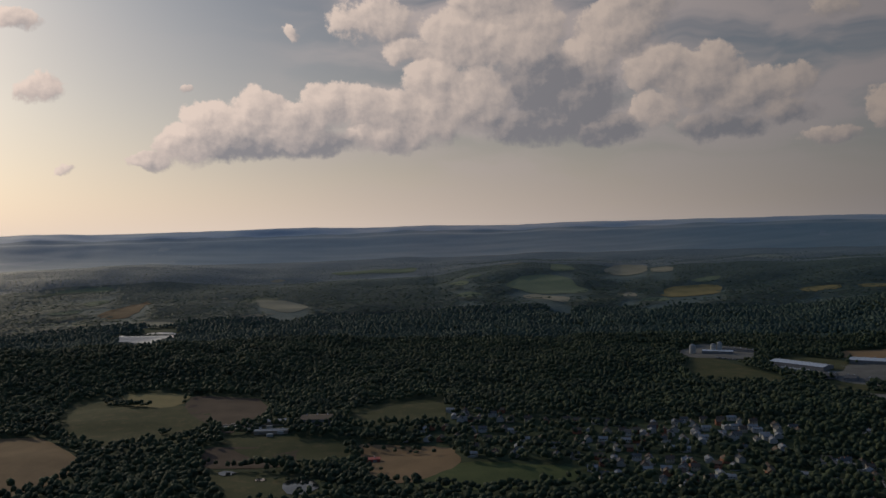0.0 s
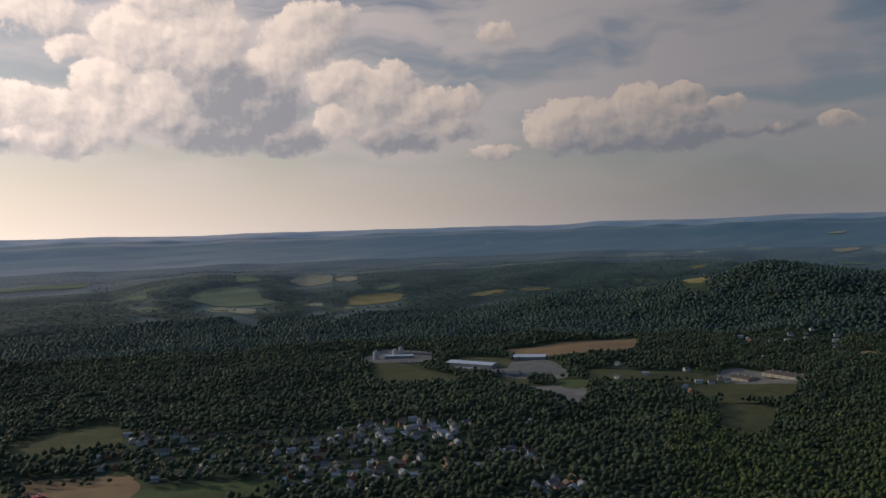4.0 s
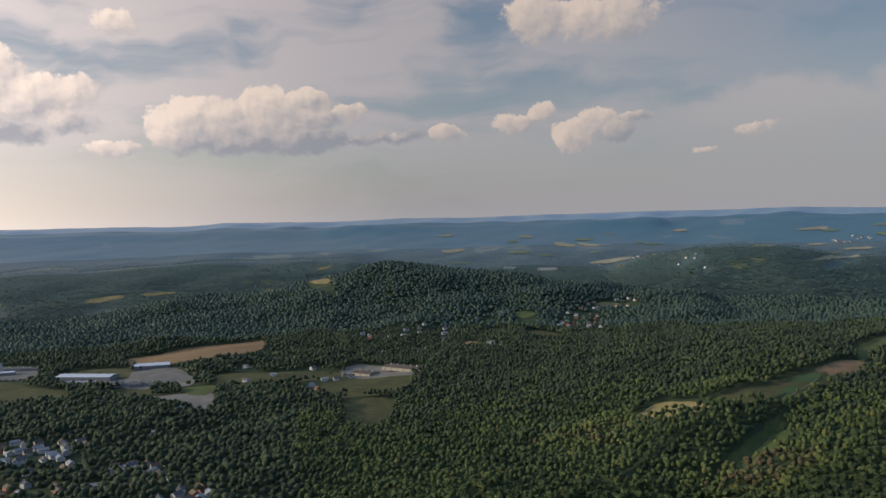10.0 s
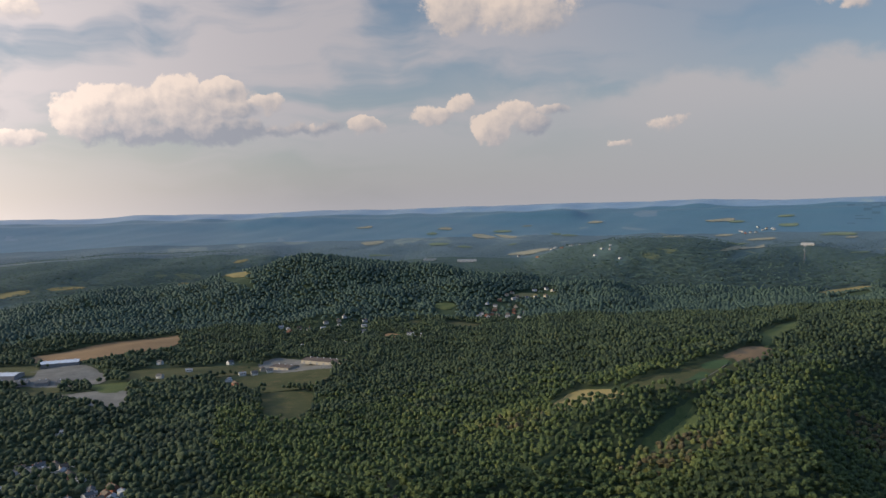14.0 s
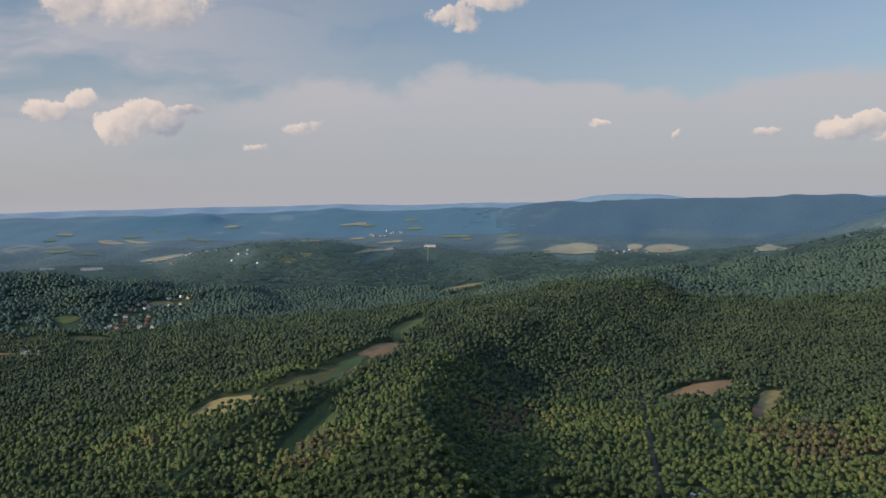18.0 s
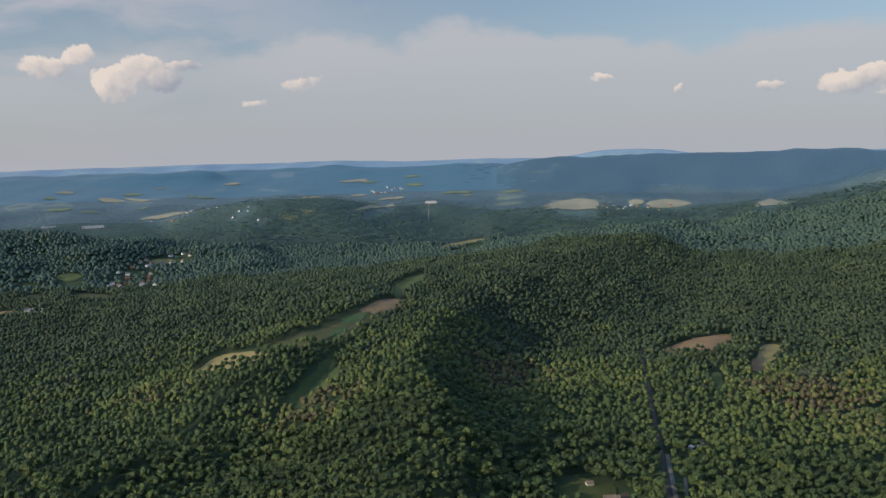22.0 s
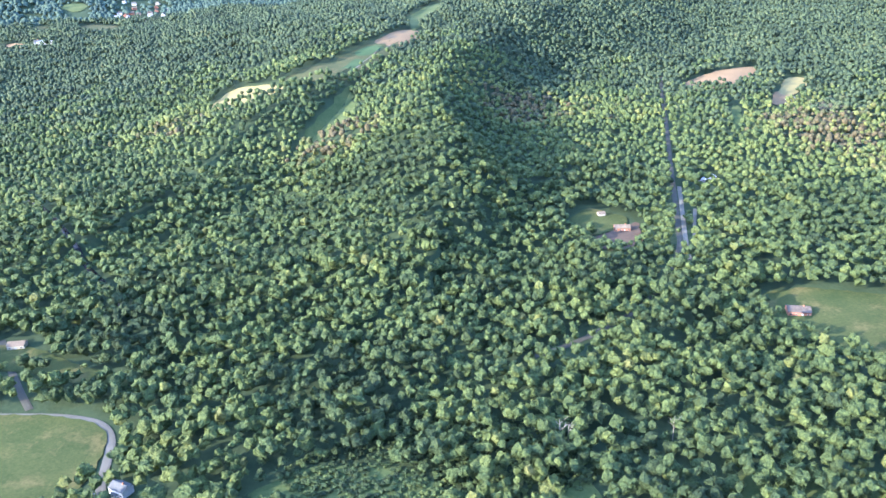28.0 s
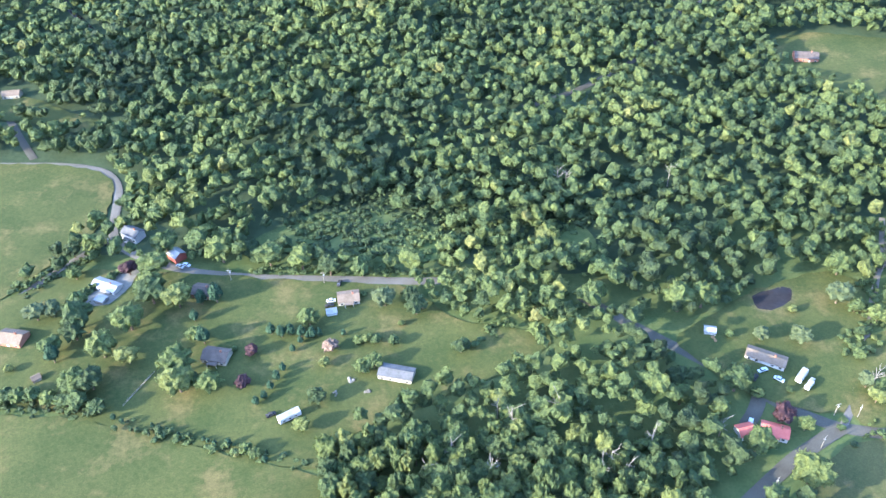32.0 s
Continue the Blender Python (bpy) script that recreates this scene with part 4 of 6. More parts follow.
for line in (((-253, 384), (-239, 379), (-226, 368), (-218, 350), (-217, 334), (-220, 322)), ((-255, 388), (-239, 384), (-224, 369), (-215, 349), (-213, 331), (-217, 319)), ((-239, 398), (-228, 390), (-218, 380), (-213, 369)),
             ((-237, 399), (-227, 393), (-216, 381)), ((-205, 382), (-202, 364), (-206, 347), (-214, 328)), ((-200, 399), (-193, 380), (-193, 357), (-199, 340), (-208, 325))):
    lane("tyre_track", tracks, 0.7, "worn tyre track pressed into the hay field", *line, lift=0.5)
for line in (((-187, 209), (-178, 224)), ((-173, 192), (-164, 219)), ((-159, 210), (-158, 186)), ((-147, 217), (-55, 188)), ((-149, 213), (-68, 186)), ((-180, 196), (-60, 178))):
    lane("mowing_line", tracks, 0.6, "faint mowing line across the mown field", *line, lift=0.5)
lane("road_shoulder", gravel, 4.0, "pale gravel shoulder beside the woods road", (228, 760), (212, 690), (196, 622), (190, 590), lift=0.40)
lane("hollow_lane", gravel, 3.0, "pale lane in the hollow", (226, 700), (214, 660), (204, 625), lift=0.42)
lane("river_road", asphalt, 4.5, "dark lane beside the river lawn", (-300, 500), (-282, 470), (-262, 440), (-246, 418), lift=0.42)
lane("crop_track", gravel, 2.5, "pale track between crop rows on the ridge", (-108, 1020), (-105, 1033), (-92, 1090), (-76, 1141), (-62, 1165), lift=0.9)

# gaps in the woods where the road shows
OPEN = ((74, 455, 7), (86, 463, 7), (62, 450, 6), (150, 522, 6))

# ---- buildings ----
def gable(L, W, h, rise):
    """Walls of a gabled house as one closed body."""
    bm = bmesh.new()
    ring = [(-W / 2, 0), (W / 2, 0), (W / 2, h), (0, h + rise), (-W / 2, h)]
    ends = [[bm.verts.new((x, y, z)) for y, z in ring] for x in (-L / 2, L / 2)]
    bm.faces.new(ends[0][::-1]), bm.faces.new(ends[1])
    for i in range(5):
        k = (i + 1) % 5
        bm.faces.new((ends[0][i], ends[0][k], ends[1][k], ends[1][i]))
    bmesh.ops.recalc_face_normals(bm, faces=bm.faces)
    return bm


def slope(L, W, h, rise, side, over=0.3, thick=0.16):
    """One roof slope with thickness and overhang."""
    bm = bmesh.new()
    lift, k = 0.06, over / (W / 2)
    y0, z0, y1, z1 = 0, h + rise + lift, side * (W / 2 + over), h - rise * k + lift
    pts = [(y0, z0), (y1, z1), (y1, z1 + thick), (y0, z0 + thick)]
    ends = [[bm.verts.new((x, y, z)) for y, z in pts] for x in (-L / 2 - over, L / 2 + over)]
    bm.faces.new(ends[0]), bm.faces.new(ends[1][::-1])
    for i in range(4):
        j = (i + 1) % 4
        bm.faces.new((ends[0][i], ends[1][i], ends[1][j], ends[0][j]))
    bmesh.ops.recalc_face_normals(bm, faces=bm.faces)
    return bm


def block(*a, bevel=0.0):
    return box(bmesh.new(), *a, bevel=bevel)


def house(name, label, x, y, turn, L, W, h, rise, wall, roof, chimney=None, windows=True, trim=None, porch=0.0, keep=None, category="house", set_back=True):
    """A gabled building; x, y is the middle of its front wall at the ground."""
    a = radians(turn)
    if set_back:
        x, y = x - math.sin(a) * W / 2, y + math.cos(a) * W / 2
    KEEP.append((x, y, keep if keep else max(L, W) * 0.62 + 2))
    root = empty(name, pose(x, y, ground_at(x, y) + 0.1, 0, 0, turn))
    tagged(root, label, category)
    part("wall", gable(L, W, h, rise), wall, root)
    for side in (-1, 1):
        part("roof_slope", slope(L, W, h, rise, side), roof, root)
    part("ridge_cap", block(-L / 2 - 0.3, L / 2 + 0.3, -0.16, 0.16, h + rise + 0.17, h + rise + 0.27), roof, root)
    if chimney:
        c = part("chimney", block(L * 0.18, L * 0.18 + 0.8, -0.4, 0.4, h, h + rise + 1.1, bevel=0.04), chimney, root)
        part("flue", block(L * 0.18 + 0.25, L * 0.18 + 0.55, -0.15, 0.15, h + rise + 1.1, h + rise + 1.4), dark_glass, c)
    if windows:
        n = max(2, int(L / 3.2))
        for side in (-1, 1):
            for i in range(n):
                u = -L / 2 + (i + 0.5) * L / n
                y0 = side * W / 2
                if side < 0 and i == n // 2:
                    d = part("door", block(u - 0.5, u + 0.5, y0 - 0.06, y0 + 0.04, 0.1, 2.15), trim or white_paint, root)
                    part("doorknob", block(u + 0.34, u + 0.42, y0 - 0.12, y0 - 0.06, 1.0, 1.08), steel_roof, d)
                    continue
                f = part("window", block(u - 0.65, u + 0.65, y0 - 0.05, y0 + 0.05, 0.95, 2.15), trim or white_paint, root)
                part("pane", block(u - 0.55, u + 0.55, y0 - 0.09, y0 + 0.09, 1.05, 2.05), dark_glass, f)
    if porch:
        part("porch_deck", block(-L * 0.2, L * 0.2, -W / 2 - porch, -W / 2 - 0.02, 0.05, 0.35), wood_grey, root)
        for u in (-0.19, 0.19):
            part("porch_post", block(L * u - 0.08, L * u + 0.08, -W / 2 - porch + 0.1, -W / 2 - porch + 0.26, 0.35, 2.4), trim or white_paint, root)
        part("porch_roof", block(-L * 0.21, L * 0.21, -W / 2 - porch - 0.1, -W / 2 + 0.1, 2.4, 2.55), roof, root)
    return root


def hall(name, label, x, y, turn, L, W, h, wall, roof, ribs=0, category="industrial building"):
    """A long low-roofed hall with a shallow gable, loading doors and roof vents."""
    root = house(name, label, x, y, turn, L, W, h, W * 0.07, wall, roof, windows=False, keep=L * 0.5, category=category)
    for i in range(max(2, int(L / 14))):
        u = -L / 2 + (i + 0.5) * L / max(2, int(L / 14))
        part("loading_door", block(u - 2, u + 2, -W / 2 - 0.1, -W / 2 + 0.05, 0.1, min(h - 0.6, 4)), grey_paint, root)
        part("roof_vent", block(u - 0.8, u + 0.8, W * 0.1 - 0.8, W * 0.1 + 0.8, h + W * 0.05, h + W * 0.07 + 1.4), steel_roof, root)
    return root


KEEP = list(OPEN)           # (x, y, radius) kept free of woods
TOWNS = []          # (x, y, radius along, radius across, turn) where houses stand among the trees

# the houses by the valley road
house("barn", "long grey metal-roofed barn with cream walls", -26.1, 237.4, -15, 15.0, 7, 3.0, 1.3, cream_paint, grey_shingle, category="barn")
house("ranch_house", "long ranch house with tan shingle roof and white walls", 132.7, 239.6, -29, 16.5, 6.6, 2.5, 1.3, white_paint, tan_shingle, brick)
house("cottage", "small house with a faded red metal roof", 125.0, 201.3, -21, 10.5, 6.4, 2.7, 1.8, white_paint, red_roof, brick, porch=1.4, keep=13)
house("garage", "garage with a bright red metal roof", 115.2, 201.6, 12, 6.6, 6, 2.5, 1.5, white_paint, red_roof, keep=11, category="garage")
house("bungalow", "bungalow with a pale grey shingle roof beside the road", -48.8, 284.6, 8, 10, 7.5, 2.6, 1.5, cream_paint, tan_shingle, brick, porch=2.0)
house("garden_shed", "small white shed behind the bungalow", -56.2, 277.5, 11, 4.6, 3.4, 2.2, 0.8, white_paint, white_roof, windows=False, category="shed")
house("white_house", "long house with a bright white metal roof", -169.2, 298.4, -25, 14.0, 6.4, 2.6, 1.2, white_paint, white_roof, brick)
house("carport", "low annex with a white flat roof", -168.6, 290.0, -22, 5.0, 4, 2.5, 0.4, grey_paint, white_roof, windows=False, category="carport")
house("red_barn", "small red barn with a pale metal roof", -140.2, 319.0, -41, 6.8, 6.4, 3.6, 1.8, barn_red, white_roof, windows=False, category="barn")
house("farmhouse", "white farmhouse with a grey roof at the bend", -167.1, 337.5, -29, 10.0, 7, 4.2, 2.0, white_paint, grey_shingle, brick, porch=1.8)
house("brown_house", "dark brown shingled house under trees", -120.2, 291.5, -13, 9.5, 8, 2.8, 2.0, brick, brown_shingle, brick)
house("lawn_house", "brown-roofed house hidden behind lawn trees", -106.6, 250.6, -13, 11.5, 8, 2.8, 2.0, cream_paint, brown_shingle, brick, porch=2.2)
house("edge_house", "house with a tan hipped roof on the lawn", -203.0, 264.8, -12, 12, 8.5, 2.8, 2.2, brick, tan_shingle, brick)
house("tool_shed", "tiny brown wooden shed on the lawn", -182.1, 243.4, 37, 3.6, 3.0, 2.2, 0.9, wood_grey, tan_shingle, windows=False, category="shed")
house("white_shed", "white shed with a pale grey roof on grass", 113.8, 257.2, -12, 4.8, 3.8, 2.2, 1.0, white_paint, white_roof, windows=False, category="shed")
house("clearing_house", "brown-roofed brick house on a lawn in the woods", 240.3, 501.8, -10, 15, 10, 3.2, 2.2, brick, brown_shingle, brick, keep=12)
house("woodland_barn", "pale metal-roofed barn among tall trees", 262.4, 770.5, 47, 20, 9, 4.2, 1.6, grey_paint, white_roof, windows=False, keep=17, category="barn")
house("hollow_house", "red-brown house on a bare lot", 150.7, 649.8, -4, 13, 8, 3.0, 1.8, brick, tan_shingle, brick, keep=10)
house("hollow_shed", "small tan shed on a green lawn", 140, 684, 10, 6, 5, 2.8, 1.2, cream_paint, tan_shingle, windows=False, keep=8, category="shed")
house("river_cottage", "tan-roofed cottage at the edge of the river lawn", -284, 486, 5, 11, 7, 3, 1.6, cream_paint, tan_shingle, keep=12)
house("hill_house", "small white house beside the yellow field", 455, 1062, 10, 12, 8, 3.0, 2.0, white_paint, white_roof, windows=False, keep=14)

# the works, the school and the sawmill
hall("factory_hall", "long factory hall with a pale steel roof", -1285.8, 1029.3, 20, 105, 34, 9, grey_paint, steel_roof)
hall("factory_annex", "low annex with a bright steel roof", -1262, 1008, 22, 58, 12, 5, grey_paint, white_roof)
hall("warehouse", "broad grey-roofed warehouse behind the factory yard", -1252, 1160, 42, 66, 36, 8, grey_paint, steel_roof)
for k, (u, v) in enumerate(((-1183, 1015), (-1156, 1032), (-1127, 1049))):
    tagged(hall("storage_shed", "grey open storage shed on the yard", u, v, 42, 19, 30, 5, grey_paint, grey_shingle), group="storage sheds of the factory")
hall("works_hall", "grey works hall beside white silos", -1488, 1003, 50, 60, 20, 7, grey_paint, steel_roof)
hall("works_store", "long grey store at the wood's edge", -1502, 1062, 25, 70, 16, 6, grey_paint, grey_shingle)
hall("school_wing", "long school wing with pinkish walls and dark roof", -775, 1292, -6, 86, 34, 6, cream_paint, brown_shingle, category="school")
hall("school_hall", "lower school block with brown flat roof", -846, 1268, -6, 42, 30, 5, cream_paint, brown_shingle, category="school")
hall("sawmill", "large sawmill hall with a tan roof", -1176, 146, 72, 44, 34, 9, grey_paint, tan_shingle)
hall("lumber_shed", "long open lumber shed with pale roof", -1166, 84, 74, 46, 12, 5, wood_grey, white_roof)
hall("drying_shed", "pale-roofed drying shed in the timber yard", -1212, 98, 74, 38, 16, 6, wood_grey, white_roof)
hall("red_stable", "low red-roofed stable beside the stubble field", -1000, 188, 80, 26, 10, 4, barn_red, red_roof, category="stable")
hall("village_store", "grey-roofed village workshop with a yard", -768, 667, 20, 26, 18, 5, cream_paint, grey_shingle)
hall("roadside_workshop", "roadside workshop with tan walls", -706, 612, 15, 20, 12, 4, cream_paint, tan_shingle)
hall("hilltop_hospital", "white building on a far wooded hill", 58, 3454, 0, 46, 14, 10, white_paint, white_roof)
hall("far_mill", "long white mill building in the far valley", -1192, 3133, 18, 76, 18, 9, white_paint, white_roof)
hall("far_mill", "white mill shed in the far valley", -1338, 3098, 22, 50, 14, 7, white_paint, white_roof)
hall("white_farm", "bright white farm buildings beside a meadow", -719, 1582, 12, 26, 12, 6, white_paint, white_roof, category="farm")


def silo(x, y, r, h):
    root = empty("silo", pose(x, y, ground_at(x, y)))
    tagged(root, "tall white silo with a rounded cap", "silo", "silos at the works")
    KEEP.append((x, y, r + 6))
    bm = bmesh.new()
    bmesh.ops.create_cone(bm, cap_ends=True, segments=20, radius1=r, radius2=r, depth=h, matrix=Matrix.Translation((0, 0, h / 2)))
    part("shell", bm, white_paint, root)
    bm = bmesh.new()
    bmesh.ops.create_cone(bm, cap_ends=True, segments=20, radius1=r * 1.03, radius2=r * 0.35, depth=r * 0.5, matrix=Matrix.Translation((0, 0, h + r * 0.25)))
    part("cap", bm, white_roof, root)
    for i in range(3):
        bm = bmesh.new()
        bmesh.ops.create_cone(bm, cap_ends=False, segments=20, radius1=r * 1.02, radius2=r * 1.02, depth=0.3, matrix=Matrix.Translation((0, 0, h * (i + 1) / 4)))
        part("hoop", bm, grey_paint, root)


for u, v, r, h in ((-1527, 971, 6.5, 17), (-1512, 1010, 5.5, 18), (-1506, 1021, 5.0, 22)):
    silo(u, v, r, h)


def mast(x, y, h):
    root = empty("radio_mast", pose(x, y, ground_at(x, y)))
    tagged(root, "slender pale lattice radio mast above the woods", "mast")
    for i in range(3):
        a = i * 2.094
        part("leg", block(math.cos(a) * 1.6 - 0.25, math.cos(a) * 1.6 + 0.25, math.sin(a) * 1.6 - 0.25, math.sin(a) * 1.6 + 0.25, 0, h), white_paint, root)
    for i in range(8):
        part("brace", block(-1.5, 1.5, -1.5, 1.5, h * (i + 0.5) / 8, h * (i + 0.5) / 8 + 0.4), barn_red, root)


mast(44, 3202, 62)

# village houses: four patterns, copied
VILLAGE = []
for wall, roof, L, W, h, rise, words in ((white_paint, grey_shingle, 11, 8, 5.4, 2.6, "white two-storey village house with a grey roof"), (cream_paint, brown_shingle, 10, 9, 5.0, 3.0, "cream village house with a brown roof"),
                                         (white_paint, white_roof, 12, 8, 4.6, 2.0, "white house with a pale metal roof"), (brick, tan_shingle, 11, 8, 5.0, 2.6, "brick village house with a tan roof")):
    VILLAGE.append((wall, roof, L, W, h, rise, words))
PATTERN = {}


def village_house(x, y, turn, k, group, keep=9.0):
    z = ground_at(x, y)
    KEEP.append((x, y, keep))
    far = math.hypot(x, y)
    if far > 1400:
        KEEP.extend((x - d * x / far, y - d * y / far, 12) for d in (14, 30, 46))
    m = pose(x, y, z, 0, 0, turn)
    if k in PATTERN:
        ob = copy_thing(PATTERN[k], m)
    else:
        wall, roof, L, W, h, rise, words = VILLAGE[k]
        ob = empty("village_house", m)
        tagged(ob, words, "house")
        part("wall", gable(L, W, h, rise), wall, ob)
        for side in (-1, 1):
            part("roof_slope", slope(L, W, h, rise, side), roof, ob)
        part("chimney", block(1, 1.9, -0.45, 0.45, h, h + rise + 1.2), brick, ob)
        part("porch", block(-3, 3, -W / 2 - 2, -W / 2 - 0.02, 0, 2.6), wall, ob)
        for i in (-1, 0, 1):
            part("window", block(i * 3 - 0.6, i * 3 + 0.6, -W / 2 - 0.08, -W / 2 + 0.05, 3.2, 4.6), dark_glass, ob)
        PATTERN[k] = ob
    ob["group"] = group
    return ob


def village(cx, cy, a, b, turn, count, gap, seed, group):
    TOWNS.append((cx, cy, a, b, turn))
    g = np.random.RandomState(seed)
    c, s = math.cos(radians(turn)), math.sin(radians(turn))
    rows, placed = (-0.75, -0.4, -0.05, 0.3, 0.65), []
    for _ in range(count * 30):
        u, v = g.uniform(-1, 1) * a, rows[g.randint(5)] * b + g.normal(0, 3)
        if (u / a) ** 2 + (v / b) ** 2 > 1:
            continue
        x, y = cx + u * c - v * s, cy + u * s + v * c
        if any(math.hypot(x - p, y - q) < gap for p, q in placed):
            continue
        if any(bool(inside(f, np.array([x]), np.array([y]))[0]) for f in CLEAR):
            continue
        placed.append((x, y))
        village_house(x, y, turn + 90 * g.randint(2) + g.normal(0, 6), g.choice(4, p=(0.34, 0.2, 0.3, 0.16)), group)
        if len(placed) >= count:
            break


village(-985, 480, 250, 130, 65, 86, 13.5, 3, "houses of the village")
village(-810, 495, 110, 55, 68, 16, 13.5, 4, "houses below the village")
village(-690, 2050, 140, 70, 100, 20, 22, 5, "houses up the valley")
village(-680, 2300, 90, 40, 60, 10, 26, 6, "houses up the valley")
village(-943, 631, 110, 60, 62, 32, 13, 21, "houses of the village")
village(-825, 514, 70, 45, 60, 15, 13, 22, "houses below the village")
village(-769, 687, 45, 25, 60, 9, 15, 23, "houses below the village")
village(-629, 621, 40, 25, 60, 7, 15, 24, "houses below the village")
village(-943, 1202, 120, 50, 40, 8, 20, 25, "houses along the valley road")
village(-1026, 1741, 120, 60, 40, 10, 22, 26, "houses along the valley road")
village(-150, 4000, 90, 70, 10, 9, 22, 9, "houses of the far town")
village(-860, 3440, 110, 60, -15, 8, 24, 10, "houses by the far mill")
village(830, 3350, 160, 40, -15, 8, 26, 11, "houses under the far ridge")
village(-1160, 365, 60, 40, 60, 9, 17, 7, "houses at the village meadow")
for i, (u, v) in enumerate(((-1088, 1240), (-973, 1181), (-969, 1292), (-870, 1154), (-841, 1132), (-977, 1112), (-872, 804), (-780, 685), (-739, 680), (-714, 668), (-692, 660), (-747, 606), (-635, 615), (-613, 623),
                            (-840, 643), (-742, 1602), (-1021, 1720), (-864, 1545), (-935, 1491), (-1060, 1637), (-896, 1687), (-661, 3059), (-617, 3099), (-557, 2984), (-931, 3234), (-1035, 3322), (-137, 4078),
                            (872, 3410), (941, 3246), (1012, 3335), (710, 3253), (-650, 3123), (-624, 3149))):
    village_house(u, v, 37 * i % 180, (0, 2, 0, 2, 3)[i % 5], "scattered valley houses", 14 if math.hypot(u, v) < 1400 else 27)


# ---- vehicles ----
CARS = {}
PAINTS = {"white": white_paint, "dark grey": rubber, "silver": steel_roof, "red": red_roof}


def car(x, y, turn, colour, group="", z=None):
    m = pose(x, y, (ground_at(x, y) + 0.75) if z is None else z, 0, 0, turn)
    if colour in CARS:
        ob = copy_thing(CARS[colour], m)
    else:
        ob = empty("car", m)
        tagged(ob, "parked %s car with dark windows" % colour, "car")
        body = block(-2.2, 2.2, -0.9, 0.9, 0.3, 0.95, bevel=0.14)
        part("body", body, PAINTS[colour], ob)
        cab = bmesh.new()
        box(cab, -1.3, 1.1, -0.78, 0.78, 0.95, 1.5)
        for v in cab.verts:
            if v.co.z > 1.4:
                v.co.x *= 0.72
                v.co.y *= 0.86
        part("cabin", cab, dark_glass, ob)
        part("roof", block(-0.9, 0.75, -0.66, 0.66, 1.5, 1.56), PAINTS[colour], ob)
        for a in (-1.35, 1.35):
            for b in (-0.85, 0.85):
                w = bmesh.new()
                bmesh.ops.create_cone(w, cap_ends=True, segments=12, radius1=0.34, radius2=0.34, depth=0.22, matrix=Matrix.Translation((a, b, 0.34)) @ Matrix.Rotation(radians(90), 4, "X"))
                part("wheel", w, rubber, ob)
        CARS[colour] = ob
    if group:
        ob["group"] = group
    return ob


g0 = np.random.RandomState(8)
for i in range(44):
    u, v = divmod(i, 22)
    car(-1010 + u * 16 + v * 3.1 - 25, 905 + v * 2.6 + u * -14, 128, ("white", "silver", "white", "dark grey", "red")[g0.randint(5)], "cars in the factory lot")
for i in range(12):
    car(-1450 + i * 3.2, 975 + i * 2, 120, ("white", "silver", "dark grey")[i % 3], "cars at the works")
for u, v, turn, c in ((-54.6, 299, 80, "dark grey"), (-57.5, 287, 10, "white"), (-58, 284, 15, "dark grey"), (-135, 314, -30, "white"), (-132, 315, -30, "silver"), (126.5, 232, 50, "dark grey"), (131, 236, 20, "silver"),
                      (-77, 221, 25, "dark grey"), (118, 209, 60, "silver"), (136.5, 231, -40, "silver")):
    car(u, v, turn, c)


def box_trailer(name, label, x, y, turn, L, W, h, paint, cab=None):
    """A camper or box trailer on wheels."""
    root = empty(name, pose(x, y, ground_at(x, y) + 0.72, 0, 0, turn))
    tagged(root, label, "trailer")
    part("body", block(-L / 2, L / 2, -W / 2, W / 2, 0.6, h, bevel=0.15), paint, root)
    part("roof", block(-L / 2 + 0.1, L / 2 - 0.1, -W / 2 + 0.1, W / 2 - 0.1, h, h + 0.12, bevel=0.04), white_roof, root)
    part("roof_hatch", block(-0.4, 0.4, -0.4, 0.4, h + 0.12, h + 0.3), grey_paint, root)
    for i in range(3):
        u = -L / 2 + (i + 0.7) * L / 3.6
        part("window", block(u - 0.5, u + 0.5, -W / 2 - 0.03, -W / 2 + 0.03, 1.4, 2.0), dark_glass, root)
    for a in (-0.5, 0.7):
        for b in (-W / 2 + 0.1, W / 2 - 0.1):
            w = bmesh.new()
            bmesh.ops.create_cone(w, cap_ends=True, segments=12, radius1=0.38, radius2=0.38, depth=0.24, matrix=Matrix.Translation((a, b, 0.38)) @ Matrix.Rotation(radians(90), 4, "X"))
            part("wheel", w, rubber, root)
    part("hitch", block(-L / 2 - 1.2, -L / 2, -0.08, 0.08, 0.45, 0.6), rubber, root)
    return root


box_trailer("mobile_home", "long white mobile home with a pale roof on the lawn", -69.0, 219.2, 31, 9.6, 3.2, 3.1, white_paint)
box_trailer("camper", "white camper trailer parked on the grass", 146.2, 232.0, 48, 7.6, 2.6, 2.9, white_paint)
box_trailer("box_truck", "white box truck parked beside a camper", 147.6, 226.8, 44, 4.8, 2.2, 2.5, white_paint)
box_trailer("utility_trailer", "small grey utility trailer on the lawn", 149.6, 229.4, 44, 3.0, 1.9, 1.8, grey_paint)


